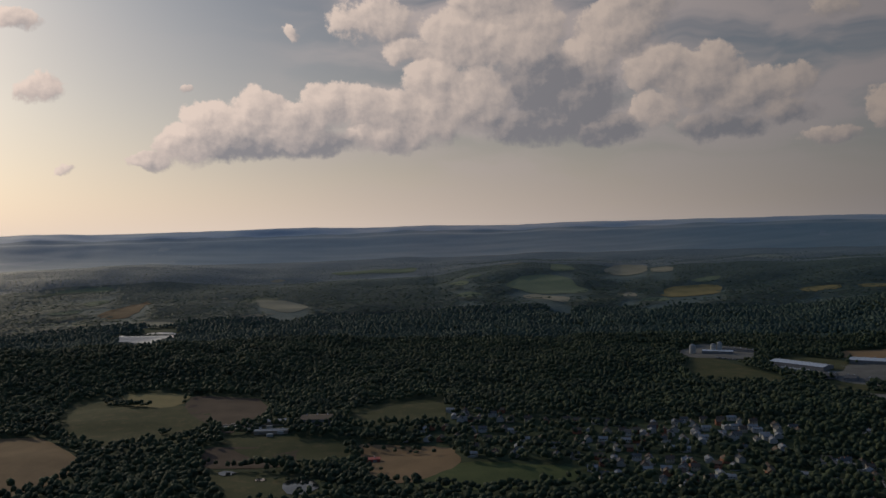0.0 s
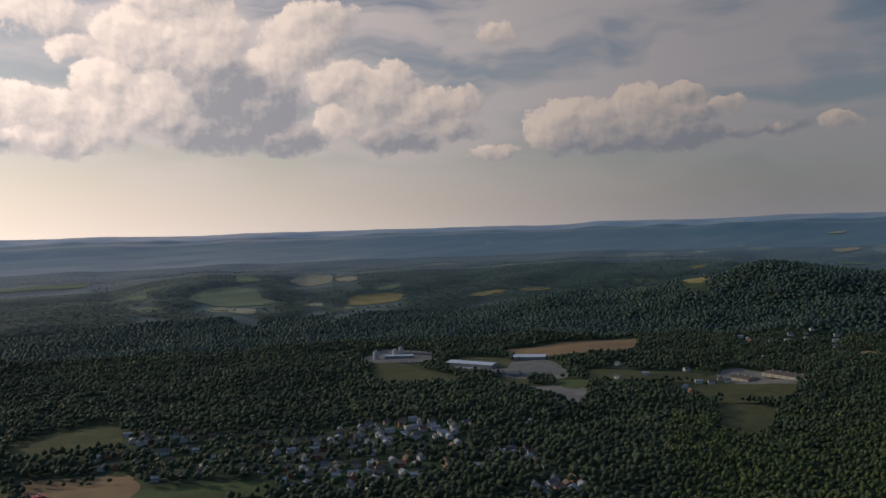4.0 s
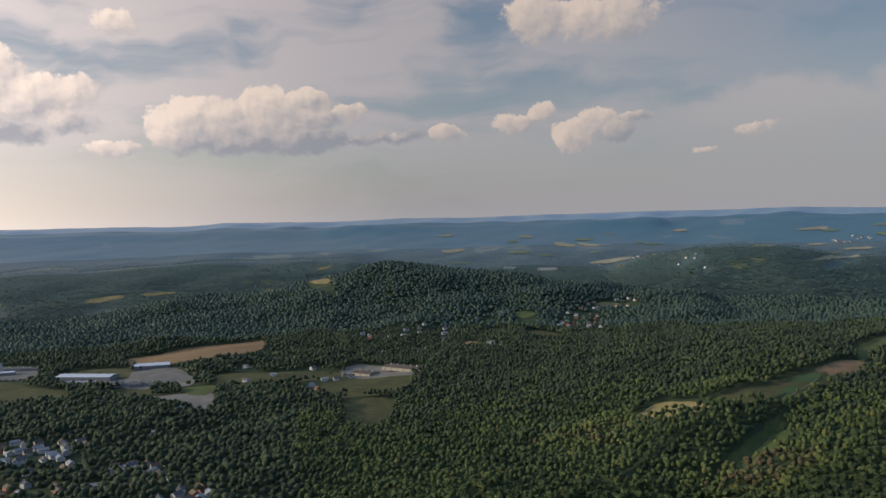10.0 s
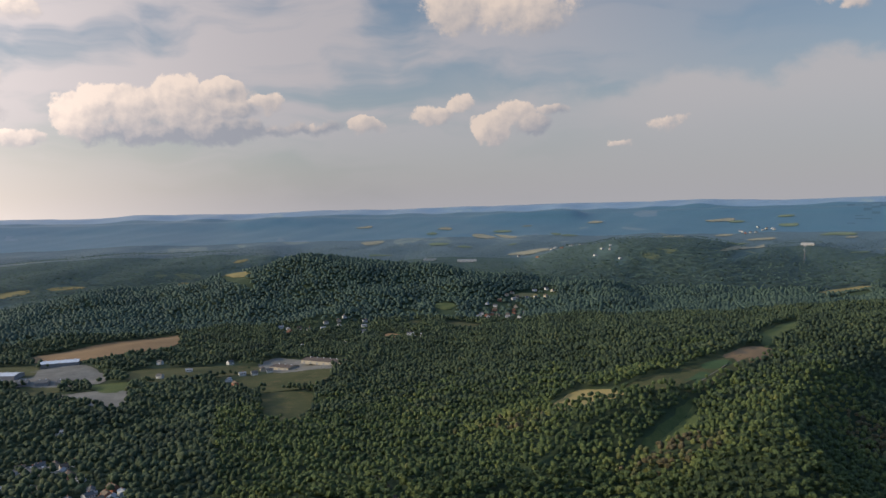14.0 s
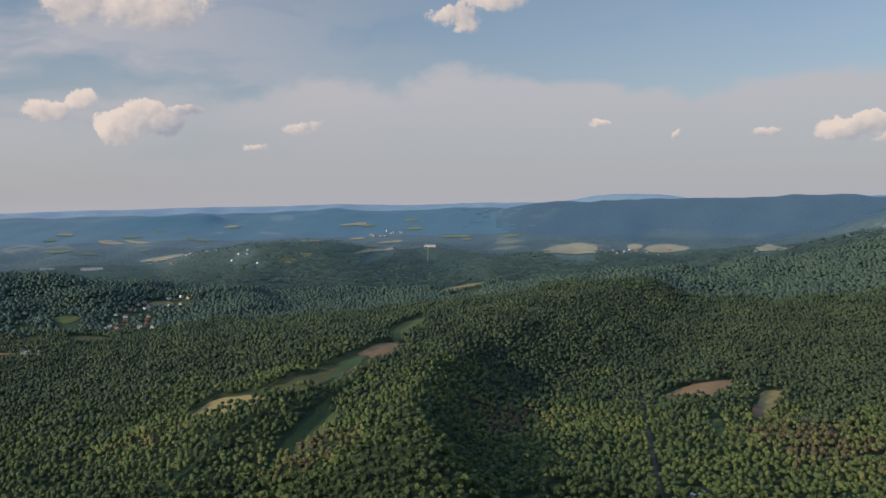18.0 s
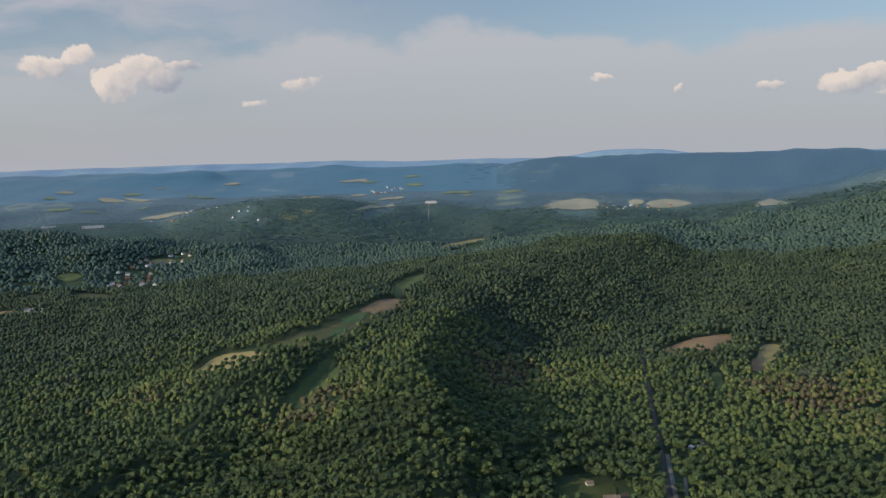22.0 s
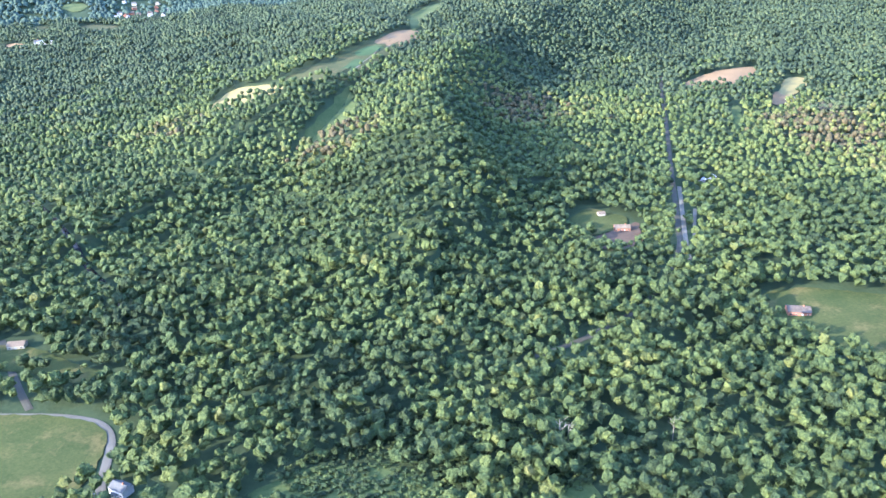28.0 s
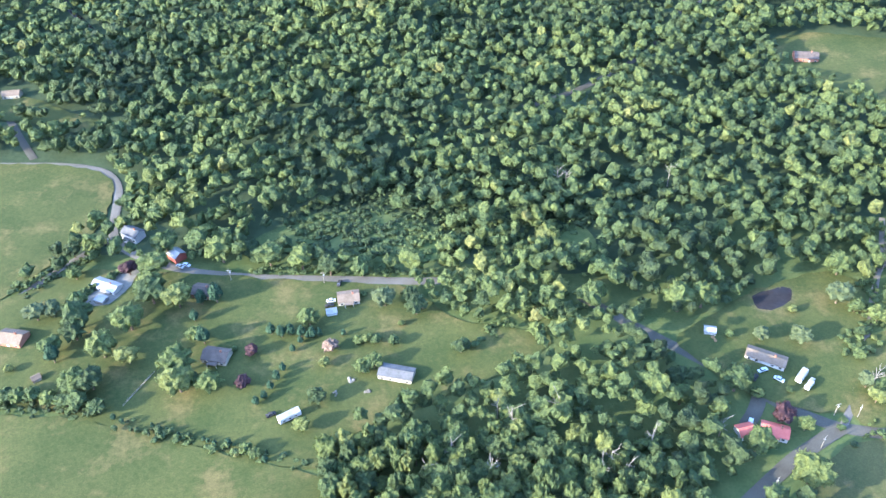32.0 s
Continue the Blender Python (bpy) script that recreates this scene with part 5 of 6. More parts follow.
def utility_pole(x, y, turn, h=8.0):
    root = empty("utility_pole", pose(x, y, ground_at(x, y), 0, 0, turn))
    tagged(root, "weathered wooden utility pole with a crossarm by the road", "pole", "utility poles")
    bm = bmesh.new()
    bmesh.ops.create_cone(bm, cap_ends=True, segments=8, radius1=0.18, radius2=0.12, depth=h, matrix=Matrix.Translation((0, 0, h / 2)))
    part("post", bm, dead_wood, root)
    arm = part("crossarm", block(-1.2, 1.2, -0.07, 0.07, h - 0.9, h - 0.72), dead_wood, root)
    for u in (-1.1, -0.5, 0.5, 1.1):
        part("insulator", block(u - 0.06, u + 0.06, -0.06, 0.06, h - 0.72, h - 0.5), white_paint, arm)
    part("transformer", block(0.18, 0.6, -0.22, 0.22, h - 2.4, h - 1.5, bevel=0.06), steel_roof, root)


for u, v, turn in ((142.5, 197.0, 40), (132.0, 189.5, 40), (118.5, 179.0, 40), (153.2, 212.5, 20), (162.0, 211.0, 60), (-16, 298, 0), (-62, 300, 0), (-108, 304, 5), (-176, 333, 40)):
    utility_pole(u, v, turn)


def stack(name, label, x, y, turn, L, W, layers, material, group):
    """A stack of sawn boards in bundles."""
    root = empty(name, pose(x, y, ground_at(x, y) + 0.9, 0, 0, turn))
    tagged(root, label, "lumber", group)
    for i in range(layers):
        part("board_pack", block(-L / 2 + 0.1 * i, L / 2 - 0.12 * i, -W / 2, W / 2, i * 1.0, i * 1.0 + 0.85), material, root)


for i in range(26):
    u, v = divmod(i, 9)
    stack("lumber_stack", "pale stack of sawn boards in the timber yard", -1262 + v * 13 + g0.normal(0, 1.5), 10 + v * 9 + u * 15, 74 + g0.normal(0, 5), 9, 3, 2 + i % 3, (wood_grey, dead_wood, white_paint)[i % 3], "lumber stacks of the sawmill")


# ---- woods ----
def lobed_ball(level, seed, lobes, squash=0.85, cut=-1.0, wide=0.36, deep=0.40):
    """A crown: a ball of many rounded lobes, uneven in outline. Returns points and triangles."""
    bm = bmesh.new()
    bmesh.ops.create_icosphere(bm, subdivisions=level, radius=1)
    v = np.array([p.co for p in bm.verts])
    f = np.array([[q.index for q in t.verts] for t in bm.faces])
    bm.free()
    g = np.random.RandomState(seed)
    d = g.normal(size=(lobes, 3))
    d[:, 2] = np.abs(d[:, 2]) * 0.9 - 0.25
    d /= np.linalg.norm(d, axis=1, keepdims=True)
    ang = np.arccos(np.clip(v @ d.T, -1, 1))
    r = 1.06 - deep + (deep * np.exp(-(ang / wide) ** 2) * g.uniform(0.7, 1.2, lobes)).max(1) + g.normal(0, 0.045, len(v))
    v = v * r[:, None] * (1, 1, squash)
    if cut > -1:
        f = f[v[f].mean(1)[:, 2] > cut]
        used, back = np.unique(f, return_inverse=True)
        v, f = v[used], back.reshape(f.shape)
    return v, f


def with_sprays(v, f, seed, count, size):
    """Adds small loose leaf sprays that stand out of the crown."""
    g = np.random.RandomState(seed + 50)
    a, b, c = v[f[g.choice(len(f), count)]].transpose(1, 0, 2)
    u = g.dirichlet((1, 1, 1), count)
    at = (a * u[:, :1] + b * u[:, 1:2] + c * u[:, 2:]) * g.uniform(0.95, 1.14, (count, 1))
    tri = at[:, None] + g.normal(0, size, (count, 3, 3))
    return np.concatenate([v, tri.reshape(-1, 3)]), np.concatenate([f, len(v) + np.arange(count * 3).reshape(-1, 3)])


FINE = [with_sprays(*lobed_ball(2, k, 17, (0.95, 0.85, 1.1, 0.8, 1.0, 0.9)[k % 6], -0.5, 0.30, 0.52), k, 100, 0.10) for k in range(6)]
NEAR = [with_sprays(*lobed_ball(2, 10 + k, 14, (0.9, 1.1, 0.8)[k % 3], -0.3, 0.31, 0.50), 10 + k, 24, 0.12) for k in range(5)]
MID = [lobed_ball(1, 20 + k, 7, (0.85, 1.0, 0.75)[k % 3], -0.3) for k in range(5)]


def dome(seed):
    g = np.random.RandomState(seed)
    a = np.arange(5) * 1.2566
    v = np.concatenate([np.stack([np.cos(a), np.sin(a), a * 0 - 0.5], 1), np.stack([0.62 * np.cos(a + 0.6), 0.62 * np.sin(a + 0.6), a * 0 + 0.45], 1), [[0, 0, 0.8]]])
    v += g.normal(0, 0.12, v.shape)
    i = np.arange(5)
    k = (i + 1) % 5
    f = np.concatenate([np.stack([i, k, 5 + i], 1), np.stack([k, 5 + k, 5 + i], 1), np.stack([5 + i, 5 + k, i * 0 + 10], 1)])
    return v, f


FAR = [dome(k) for k in range(3)]
SPECK = [(v[5:], f[10:] - 5) for v, f in FAR]

def free(x, y, r):
    """Where trees may stand."""
    ok = np.ones(len(x), bool)
    for p in CLEAR:
        lo, hi = p.min(0) - 8, p.max(0) + 8
        k = np.where((x > lo[0]) & (x < hi[0]) & (y > lo[1]) & (y < hi[1]))[0]
        if len(k):
            ok[k[inside(p, x[k], y[k])]] = False
    for line, wide in LANES:
        lo, hi = line.min(0) - wide, line.max(0) + wide
        k = np.where((x > lo[0]) & (x < hi[0]) & (y > lo[1]) & (y < hi[1]))[0]
        if len(k):
            d = np.min(np.hypot(x[k, None] - line[None, :, 0], y[k, None] - line[None, :, 1]), 1)
            ok[k[d < wide]] = False
    for cx, cy, rad in KEEP:
        k = np.where((np.abs(x - cx) < rad) & (np.abs(y - cy) < rad))[0]
        ok[k[np.hypot(x[k] - cx, y[k] - cy) < rad]] = False
    return ok


def tone_at(x, y, rng):
    """Kind of leaf: mostly mid green, with olive and brown stands."""
    t = 0.30 + 0.16 * wave(x, y, 130, 31) + 0.12 * wave(x, y, 45, 32) + rng.normal(0, 0.09, len(x)) + 0.28 * (rng.uniform(size=len(x)) > 0.95)
    t = np.minimum(t, 0.82)
    for cx, cy, rx, ry, k in ((118, 1030, 100, 75, 1.1), (-95, 810, 90, 50, 0.75), (433, 880, 110, 120, 0.95), (-315, 905, 65, 60, 0.5), (-165, 735, 45, 50, 0.3), (520, 1010, 120, 60, 0.55)):
        t += k * np.exp(-(((x - cx) / rx) ** 2 + ((y - cy) / ry) ** 2) * 1.3) * rng.uniform(0.3, 1.2, len(x))
    t -= 0.22 * np.exp(-(((x + 80) / 95) ** 2 + ((y - 745) / 55) ** 2))
    return np.clip(t, 0.02, 1)


def scatter(r0, r1, az0, az1, gap, seed):
    rng = np.random.RandomState(seed)
    xs = np.arange(-r1, r1, gap)
    x, y = (a.ravel() for a in np.meshgrid(xs, np.arange(-r1, r1, gap * 0.87)))
    x, y = x + rng.uniform(-0.42, 0.42, len(x)) * gap, y + rng.uniform(-0.42, 0.42, len(x)) * gap
    r, az = np.hypot(x, y), np.degrees(np.arctan2(x, y))
    k = (r >= r0) & (r < r1) & (az > az0) & (az < az1)
    x, y, r = x[k], y[k], r[k]
    k = free(x, y, r)
    for cx, cy, a, b, turn in TOWNS:
        c, s = math.cos(math.radians(turn)), math.sin(math.radians(turn))
        u, v = (x - cx) * c + (y - cy) * s, -(x - cx) * s + (y - cy) * c
        k &= ~(((u / a) ** 2 + (v / b) ** 2 < 1) & (rng.uniform(size=len(x)) < 0.5))
    k &= (wave(x, y, 40, 51) + 0.6 * wave(x, y, 17, 52)) < 1.5
    return x[k], y[k], rng


def plant(name, label, shapes, x, y, rng, radius, tall, material=None, shrink=None, flat=True):
    """Joins crowns of several shapes into one mesh."""
    n = len(x)
    z, pick, turn = height(x, y), rng.randint(0, len(shapes), n), rng.uniform(0, 6.28, n)
    rad, top, tone = rng.uniform(*radius, n), rng.uniform(*tall, n) * (1 + 0.16 * wave(x, y, 55, 41) + 0.12 * wave(x, y, 150, 42)), tone_at(x, y, rng)
    if shrink is not None:
        rad, top = rad * shrink, top * shrink
    vs, fs, ts, base = [], [], [], 0
    for k, (v, f) in enumerate(shapes):
        q = np.where(pick == k)[0]
        c, s = np.cos(turn[q])[:, None], np.sin(turn[q])[:, None]
        wx, wy = v[None, :, 0] * c - v[None, :, 1] * s, v[None, :, 0] * s + v[None, :, 1] * c
        half = np.minimum(rad[q] * 1.15, top[q] * 0.45)[:, None]
        p = np.stack([x[q, None] + wx * rad[q, None], y[q, None] + wy * rad[q, None], z[q, None] + top[q, None] - half * 0.95 + v[None, :, 2] * half], -1)
        vs.append(p.reshape(-1, 3))
        fs.append((f[None] + (base + np.arange(len(q)) * len(v))[:, None, None]).reshape(-1, 3))
        ts.append(np.repeat(tone[q], len(v)))
        base += len(q) * len(v)
    ob = mesh(name, np.concatenate(vs), np.concatenate(fs), material or leaves, np.concatenate(ts), flat)
    return tagged(ob, label, "trees", kind="stuff")


def build_woods():
    x, y, rng = scatter(150, 600, -38, 38, 6.2, 1)
    near = np.argsort(np.hypot(x, y - 60))
    single, rest = near[:300], near[300:]
    for i in single:
        k = int(x[i] * 7 + y[i] * 3) % 5
        tree("woodland_tree", "tall green broadleaf tree at the edge of the woods", "tree", SLIM[k], leaves, float(x[i]), float(y[i]), rng.uniform(2.5, 5.3), rng.uniform(8, 19), "woodland trees", k)
    plant("near_woods", "dense green broadleaf woods with rounded crowns", FINE, x[rest], y[rest], rng, (2.2, 5.5), (8, 20))
    x, y, rng = scatter(600, 810, -112, 38, 6.5, 2)
    k = (np.hypot(x, y) > 780) | (np.degrees(np.arctan2(x, y)) > -38)
    plant("valley_woods", "dense mixed green woods on the valley floor", NEAR, x[k], y[k], rng, (2.4, 5.2), (9, 19))
    x, y, rng = scatter(810, 2050, -38, 38, 6.9, 3)
    low = np.hypot(x, y) + 130 * wave(x, y, 110, 61) + rng.normal(0, 60, len(x)) < 1150
    plant("slope_woods", "dense green woods over the wooded spur", MID, x[low], y[low], rng, (2.8, 5.2), (9.5, 17), flat=False)
    plant("hill_woods", "continuous dark green woods over the hills", MID, x[~low], y[~low], rng, (3.0, 5.5), (10, 17), hazed_hill_leaves, flat=False)
    x, y, rng = scatter(810, 2050, -112, -38, 9.6, 6)
    plant("western_woods", "dark woods round the village and the sawmill", MID, x, y, rng, (4.3, 7.2), (10.5, 17), hazed_hill_leaves, flat=False)
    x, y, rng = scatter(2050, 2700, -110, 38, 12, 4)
    plant("distant_woods", "far dark green woods with a rough canopy", FAR, x, y, rng, (4.2, 7.0), (8, 15), hazed_distant_leaves, 1 - 0.72 * smooth(2500, 3750, np.hypot(x, y)), flat=False)
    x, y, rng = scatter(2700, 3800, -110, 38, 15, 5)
    plant("farthest_woods", "very distant dark woods on the hills", SPECK, x, y, rng, (10, 15), (11, 18), hazed_distant_leaves, 1 - 0.60 * smooth(2700, 3800, np.hypot(x, y)))



# ---- single trees ----
def trunk_mesh(height_, r, lean=0.0):
    bm = bmesh.new()
    rings = []
    for k, (u, s) in enumerate(((0, 1.5), (0.12, 1.0), (0.6, 0.75), (1.0, 0.35))):
        rings.append([bm.verts.new((lean * u + math.cos(a) * r * s, math.sin(a) * r * s, u * height_)) for a in (i * 1.0472 for i in range(6))])
    for p, q in zip(rings, rings[1:]):
        for i in range(6):
            bm.faces.new((p[i], p[(i + 1) % 6], q[(i + 1) % 6], q[i]))
    bm.faces.new(rings[-1])
    for a in (0.4, 2.3, 4.4):
        d = Vector((math.cos(a) * 0.8, math.sin(a) * 0.8, 0.75))
        bmesh.ops.create_cone(bm, cap_ends=False, segments=5, radius1=r * 0.5, radius2=r * 0.15, depth=d.length,
                              matrix=Matrix.Translation(Vector((0, 0, height_ * 0.6)) + d / 2) @ d.to_track_quat("Z", "Y").to_matrix().to_4x4())
    return bm


def array_mesh(name, v, f, material):
    me = bpy.data.meshes.new(name)
    me.from_pydata(v.tolist(), [], f.tolist())
    me.materials.append(material)
    return me


def spire(seed):
    """A conifer crown: a ragged, lumpy column that narrows to a blunt tip."""
    v, f = lobed_ball(3, 40 + seed, 26, 1.0)
    z = (v[:, 2] + 1) / 2
    v = np.stack([v[:, 0] * (1.12 - 0.78 * z), v[:, 1] * (1.12 - 0.78 * z), 0.28 + z * 2.15], 1)
    return with_sprays(v, f, 40 + seed, 420, 0.075)


TREES = {}


def tree(kind, words, category, shape, material, x, y, r, tall=None, group="", k=0):
    """A tree at x, y with a crown of radius r; alike trees share their meshes."""
    r, tall = r * 1.15, (tall or 2.3 * r) * 1.1
    turn = (x * 37 + y * 91) % 360
    m = pose(x, y, ground_at(x, y), 0, 0, turn) @ Matrix.Diagonal((r, r, tall / 2.3, 1))
    if (kind, k) in TREES:
        ob = copy_thing(TREES[kind, k], Matrix.Identity(4))
        ob.matrix_basis = m
        ob["label"] = words
    else:
        ob = empty(kind, m)
        tagged(ob, words, category)
        part("trunk", trunk_mesh(1.15, 0.075), bark, ob)
        v, f = shape
        share("crown", array_mesh("crown", v, f, material), ob)
        TREES[kind, k] = ob
    ob["group"] = group
    return ob


def raised(shape):
    v, f = shape
    return v * (1, 1, 0.98) + (0, 0, 1.32), f


ROUND = [raised(with_sprays(*lobed_ball(3, 60 + k, 34, 1.0, -0.8, 0.25, 0.45), 60 + k, 420, 0.06)) for k in range(3)]
SLIM = [raised(with_sprays(*lobed_ball(3, 70 + k, 30, 1.0, -0.8, 0.26, 0.46), 70 + k, 420, 0.06)) for k in range(5)]
SPIRES = [spire(k) for k in range(2)]


def broadleaf(x, y, r):
    KEEP.append((x, y, r + 2))
    tree("broadleaf_tree", "full round green broadleaf tree on the lawn" if r > 2.5 else "small rounded green garden shrub", "tree", ROUND[int(x + y) % 3], leaves, x, y, r, 2.15 * r, "garden trees", int(x + y) % 3)


def conifer(x, y, r):
    KEEP.append((x, y, r + 2))
    k = int(x + y) % 2
    tree("conifer", "dark green pointed conifer on the lawn", "tree", SPIRES[k], needles, x, y, r * 0.95, 2.5 * r, "garden conifers", k)


def copper_tree(x, y, r):
    tree("copper_tree", "dark purple-leaved ornamental tree on grass", "tree", ROUND[0], copper_leaves, x, y, r, 2.1 * r, "copper trees")


def pale_tree(x, y, r):
    tree("pale_tree", "pale grey-green loose-crowned tree", "tree", ROUND[1], pale_leaves, x, y, r, 2.1 * r, "pale trees")


def pink_tree(x, y, r):
    tree("blossom_tree", "pale pinkish ornamental tree on bare soil", "tree", ROUND[2], pink_leaves, x, y, r, 2.0 * r)


broadleaf(-182, 329, 5.0); broadleaf(-192, 326, 4.1); broadleaf(-187, 312, 3.1); copper_tree(-159, 310, 4.2)
broadleaf(-145, 308, 6.8); broadleaf(-142, 289, 7.1); broadleaf(-129, 286, 6.5); broadleaf(-177, 288, 4.4)
pale_tree(-195, 281, 5.0); pale_tree(-188, 283, 4.4); broadleaf(-172, 267, 5.4); broadleaf(-148, 272, 6.7)
broadleaf(-156, 256, 6.6); broadleaf(-144, 252, 4.9); conifer(-178, 254, 4.2); broadleaf(-197, 250, 2.0)
conifer(-113, 263, 4.0); conifer(-120, 277, 2.8); broadleaf(-192, 233, 3.6); broadleaf(-186, 233, 3.6)
broadleaf(-180, 233, 3.5); broadleaf(-172, 231, 3.5); broadleaf(-165, 229, 3.7); broadleaf(-159, 228, 4.5)
broadleaf(-156, 238, 5.6); broadleaf(-150, 225, 3.9); broadleaf(-118, 236, 6.7); broadleaf(-105, 236, 5.1)
broadleaf(-113, 239, 3.9); conifer(-112, 289, 4.5); conifer(-119, 288, 3.4); conifer(-83, 267, 2.7)
conifer(-78, 265, 2.9); conifer(-74, 266, 2.9); conifer(-69, 265, 2.6); conifer(-64, 264, 2.6)
broadleaf(-66, 272, 4.5); conifer(-61, 265, 2.1); pale_tree(-32, 284, 5.1); broadleaf(-17, 278, 5.0)
broadleaf(-20, 287, 4.0); broadleaf(-42, 291, 1.4); broadleaf(-24, 271, 1.6); conifer(-50, 265, 1.6)
pink_tree(-55, 256, 3.3); broadleaf(-43, 260, 2.3); broadleaf(-39, 261, 2.6); broadleaf(-35, 260, 2.6)
broadleaf(-27, 259, 2.6); broadleaf(-40, 243, 3.5); broadleaf(-57, 247, 2.5); copper_tree(-90, 255, 3.1)
copper_tree(-91, 237, 3.3); broadleaf(-99, 258, 1.6); conifer(-84, 227, 2.1); conifer(-81, 230, 2.0)
conifer(-79, 235, 2.0); conifer(-77, 240, 2.3); conifer(-75, 245, 2.0); conifer(-72, 256, 1.8)
conifer(-69, 261, 1.8); conifer(-66, 264, 1.8); broadleaf(-58, 227, 3.9); broadleaf(-63, 213, 3.4)
conifer(-92, 207, 1.7); broadleaf(-84, 203, 2.6); conifer(-76, 198, 1.6); conifer(-98, 208, 1.2)
conifer(-101, 209, 1.2); conifer(-103, 210, 1.1); conifer(-119, 215, 1.2); conifer(-114, 213, 1.2)
conifer(-122, 216, 1.1); conifer(-126, 218, 1.1); broadleaf(3, 252, 4.0); conifer(-143, 222, 1.5)
conifer(-139, 220, 1.3); broadleaf(116, 226, 6.3); broadleaf(124, 222, 2.8); copper_tree(131, 210, 4.5)
broadleaf(139, 206, 3.3); pale_tree(135, 254, 3.5); broadleaf(155, 271, 2.0); pale_tree(152, 252, 4.4)
pale_tree(177, 276, 5.8); broadleaf(132, 181, 7.0); broadleaf(174, 242, 3.0); broadleaf(180, 255, 2.8)
broadleaf(183, 270, 3.7); pale_tree(171, 226, 4.0); broadleaf(172, 218, 4.0); broadleaf(176, 222, 4.0)
broadleaf(139, 225, 1.5); broadleaf(122, 256, 1.9); broadleaf(92, 220, 4.7); broadleaf(93, 230, 4.5)
# big yard trees
for u, v, w in ((-143.5, 295.0, 6.5), (-172.3, 274.4, 7.1), (-117.2, 265.3, 3.8), (-120.4, 246.1, 7.1), (-185.3, 308.6, 3.6), (-180.5, 259.4, 5.0), (-127.7, 325.9, 6.1), (-114.2, 318.1, 7.0), (-89.7, 313.4, 6.8), (-73.7, 311.4, 6.4), (-59.3, 306.3, 5.3), (-43.7, 304.9, 5.3), (-18.5, 307.4, 6.6), (-163.3, 237.3, 5.7), (-143.9, 325.6, 6.1), (-80.2, 200.6, 2.5), (-35.2, 245.5, 3.9), (184.2, 295.2, 6.0), (102.9, 273.3, 7.2), (36.9, 259.4, 3.6), (63.8, 278.8, 6.4), (114.2, 275.2, 6.2), (116.7, 195.8, 5.7), (189.9, 262.5, 4.4)):
    broadleaf(u, v, w)


def dead_tree(x, y, h, seed):
    g = np.random.RandomState(seed)
    root = empty("dead_tree", pose(x, y, ground_at(x, y), 0, 0, seed * 47))
    tagged(root, "bare grey dead tree with broken limbs", "tree", "dead trees")
    bm = bmesh.new()
    bmesh.ops.create_cone(bm, cap_ends=True, segments=7, radius1=0.32, radius2=0.08, depth=h, matrix=Matrix.Translation((0, 0, h / 2)) @ Matrix.Rotation(radians(g.uniform(-5, 5)), 4, "X"))
    part("trunk", bm, dead_wood, root)
    for i in range(9):
        a, z = g.uniform(0, 6.28), h * g.uniform(0.4, 0.95)
        d = Vector((math.cos(a), math.sin(a), g.uniform(0.5, 1.3))) * h * g.uniform(0.13, 0.26)
        bm = bmesh.new()
        for s, e in ((Vector((0, 0, z)), d), (Vector((0, 0, z)) + d * 0.55, d * 0.5 + Vector((g.normal(), g.normal(), 0)) * 0.8)):
            bmesh.ops.create_cone(bm, cap_ends=True, segments=5, radius1=0.13, radius2=0.03, depth=e.length, matrix=Matrix.Translation(s + e / 2) @ e.to_track_quat("Z", "Y").to_matrix().to_4x4())
        part("limb", bm, dead_wood, root)


for i, (u, v) in enumerate(((16.6, 215.4), (22, 208.8), (40.6, 212.1), (75.7, 198), (-2.5, 194), (-11.3, 185.7), (12.6, 185.6), (57.5, 187.4), (63.2, 183.4), (53.4, 182.3), (103.8, 203), (172, 224),
                            (58.6, 367.4), (63.3, 368.6), (119.3, 369.2), (153.5, 362.9), (206, 296), (209, 299))):
    dead_tree(u, v, 13 + (i * 7 % 5), i + 1)


# ---- small things of the yards ----
def fence(name, label, a, b, h=1.2, gap=2.6, material=None):
    """Posts and rails from a to b."""
    (ax, ay), (bx, by) = a, b
    L, turn = math.hypot(bx - ax, by - ay), math.degrees(math.atan2(by - ay, bx - ax))
    root = empty(name, pose(ax, ay, ground_at(ax, ay) + 0.4, 0, 0, turn))
    tagged(root, label, "fence")
    drop = (ground_at(bx, by) - ground_at(ax, ay)) / L
    n = int(L / gap)
    for i in range(n + 1):
        u = L * i / n
        part("post", block(u - 0.09, u + 0.09, -0.09, 0.09, drop * u - 0.6, drop * u + h), material or wood_grey, root)
    for z in (0.45, 0.95):
        bm = block(0, L, -0.04, 0.04, z - 0.07, z + 0.07)
        for v in bm.verts:
            v.co.z += drop * v.co.x
        part("rail", bm, material or wood_grey, root)


fence("fence", "weathered wooden post-and-rail fence across the lawn", (-141, 229), (-132, 247))


def clump(x, y, r, name, label, material, category):
    """A heap of uneven lumps on the ground."""
    bm = bmesh.new()
    g = np.random.RandomState(int(x * 3 + y) % 999)
    for _ in range(5):
        bmesh.ops.create_icosphere(bm, subdivisions=1, radius=r * g.uniform(0.3, 0.6), matrix=Matrix.Translation((g.normal(0, r * 0.4), g.normal(0, r * 0.4), r * 0.2)))
    ob = part(name, bm, material)
    ob.location = (x, y, ground_at(x, y) + 0.3)
    return tagged(ob, label, category)


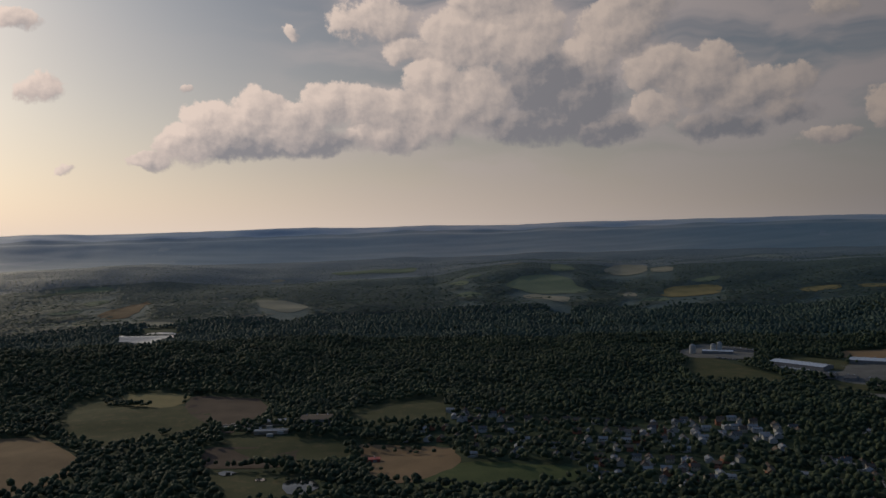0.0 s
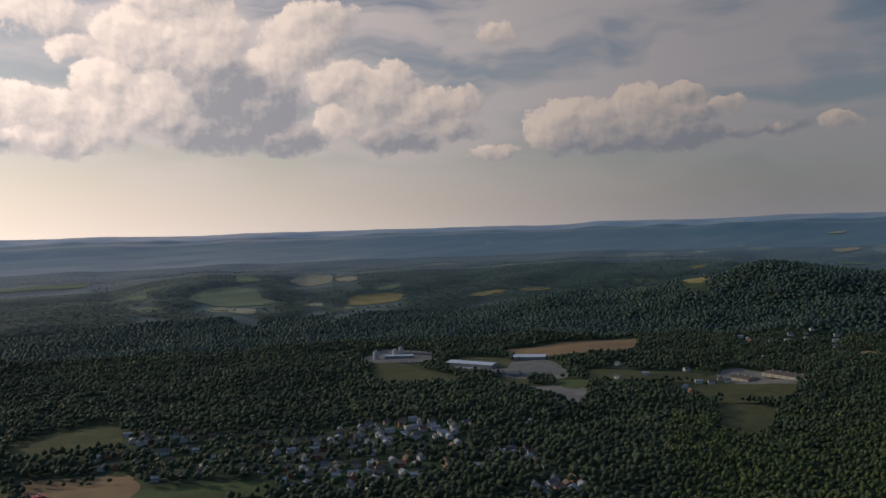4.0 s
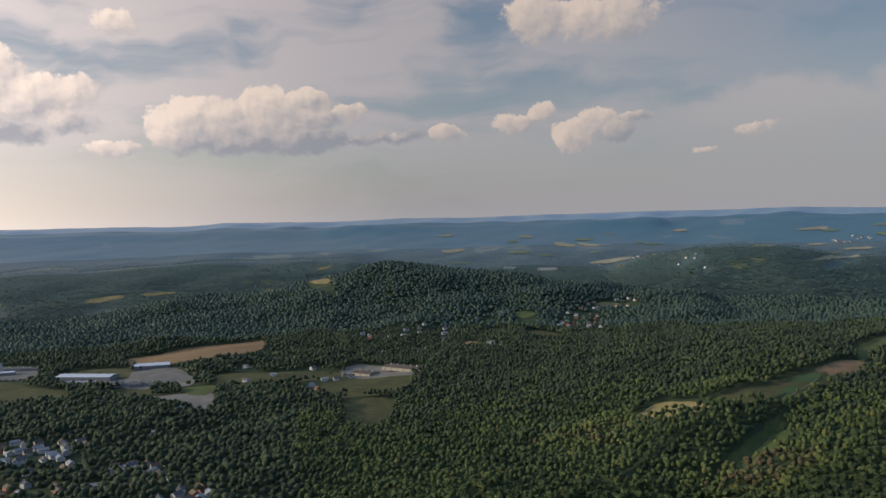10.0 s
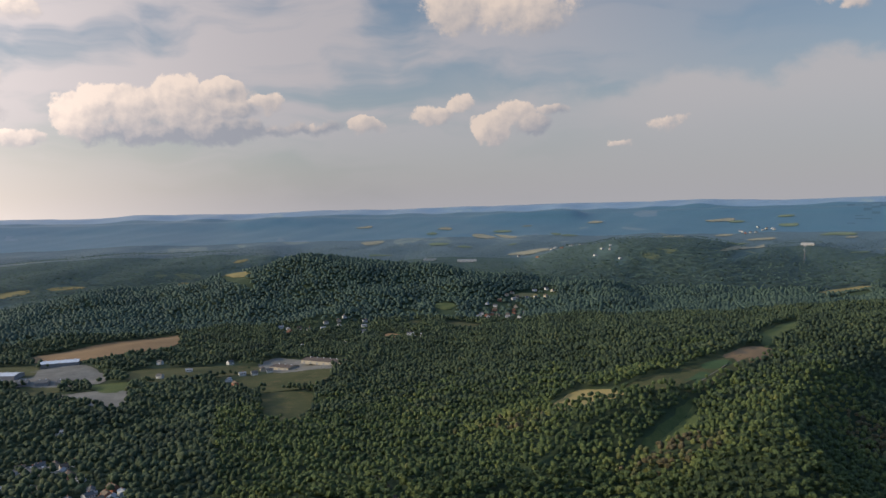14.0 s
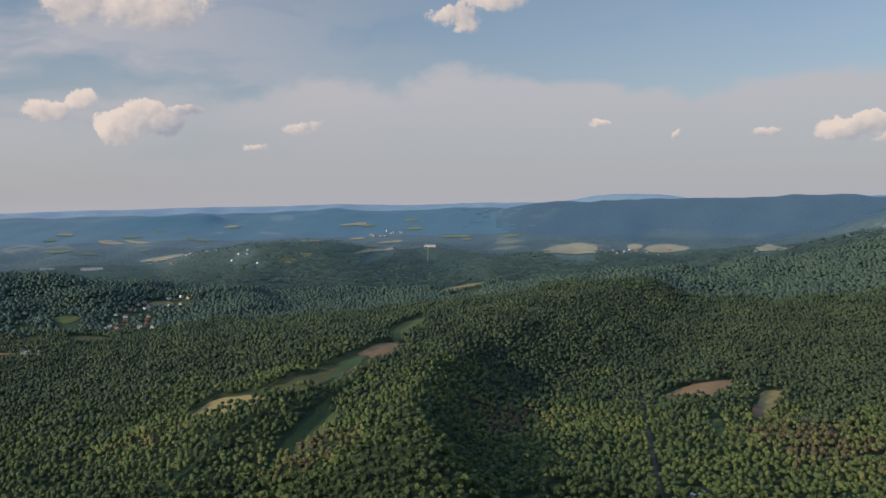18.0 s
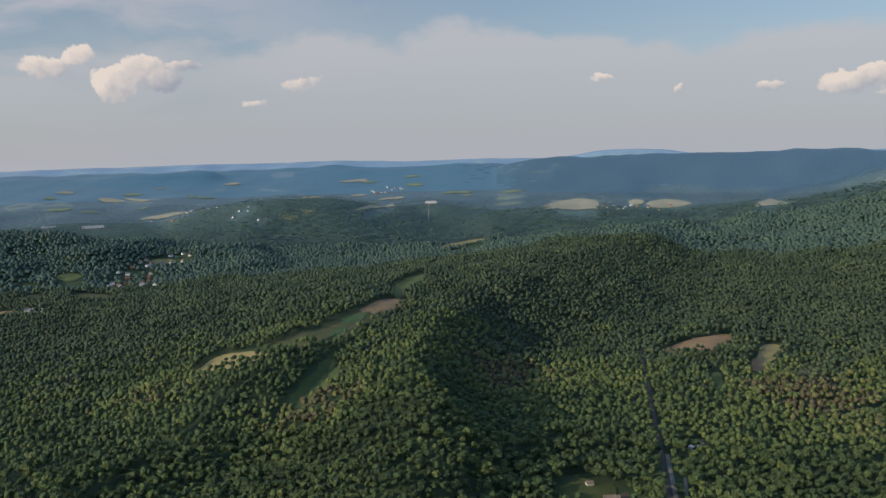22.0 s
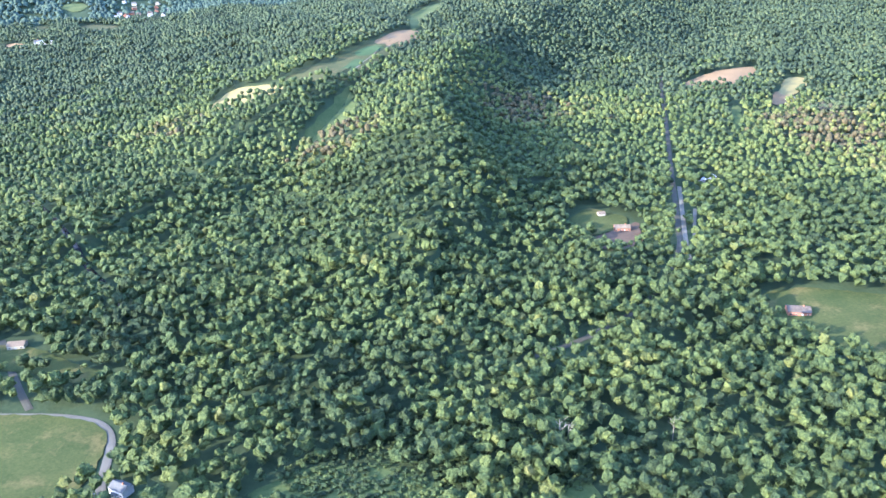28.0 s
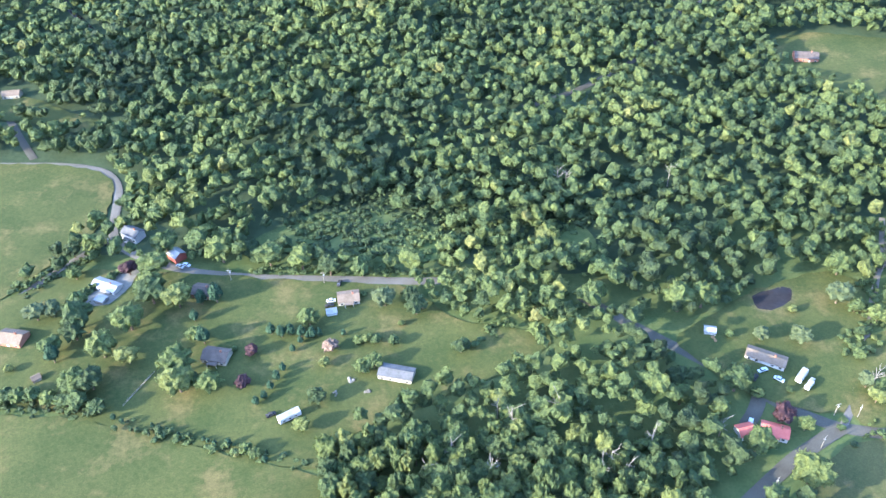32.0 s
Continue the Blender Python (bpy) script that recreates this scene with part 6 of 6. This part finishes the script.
clump(-45, 238, 1.8, "brush_pile", "grey brush pile on the lawn", dead_wood, "brush pile")
clump(-38, 232, 1.5, "stone_heap", "pale stone heap beside garden beds", gravel, "stones")
clump(-51, 232, 1.2, "stone_heap", "small pale stone heap on the grass", gravel, "stones")
clump(115.5, 254.5, 1.6, "earth_heap", "bare brown earth beside the white shed", clay, "earth")


def low_growth():
    """Bushes of the scrub hollow, hedges and the edges of the woods."""
    rng = np.random.RandomState(77)
    xs, ys = [], []
    hollow = np.array(((-70, 318), (-90, 352), (-40, 392), (15, 398), (70, 372), (92, 340), (60, 330), (20, 322)))
    p = rng.uniform((-95, 315), (95, 400), (2800, 2))
    p = p[inside(hollow, p[:, 0], p[:, 1])]
    for (ax, ay), (bx, by), n, spread in (((-212, 300), (-178, 334), 60, 2.5), ((-165, 312), (-185, 288), 70, 0.8), ((-100, 311), (-4, 306), 90, 1.6), ((-200, 232), (-150, 226), 60, 2), ((176, 243), (216, 330), 120, 4),
                                          ((-140, 219), (-60, 196), 60, 1.5), ((10, 262), (62, 286), 80, 5), ((158, 205), (200, 196), 50, 3)):
        u = rng.uniform(0, 1, (n, 1))
        p = np.concatenate([p, np.array([[ax, ay]]) * (1 - u) + np.array([[bx, by]]) * u + rng.normal(0, spread, (n, 2))])
    plant("undergrowth", "low green bushes and brambles between lawns and woods", NEAR, p[:, 0], p[:, 1], rng, (0.8, 2.4), (1.2, 4.2))



def groves():
    """Clumps of trees left standing in the fields and gardens beyond the woods."""
    rng = np.random.RandomState(91)
    u = rng.uniform(0, 1, (46, 1))
    p = np.array([[-1516, -163]]) * (1 - u) + np.array([[-1440, -87]]) * u + rng.normal(0, 5, (46, 2))
    plant("field_grove", "dark clump of trees standing in the hay field", MID, p[:, 0], p[:, 1], rng, (4, 6.5), (9, 14), hazed_hill_leaves)
    spots = np.array(((-1254, -51), (-1225, -25), (-1200, -34), (-1215, 3), (-993, 77), (-981, 121), (-1010, 100), (-1061, 190), (-985, 309), (-1030, 250), (-1100, 230), (-1120, 300), (-960, 160), (-930, 110)))
    p = np.repeat(spots, 9, 0) + rng.normal(0, 13, (len(spots) * 9, 2))
    plant("farm_trees", "loose rows of dark trees round the farm and ponds", MID, p[:, 0], p[:, 1], rng, (3, 5.5), (7, 13), hazed_hill_leaves)


low_growth()
groves()

build_woods()
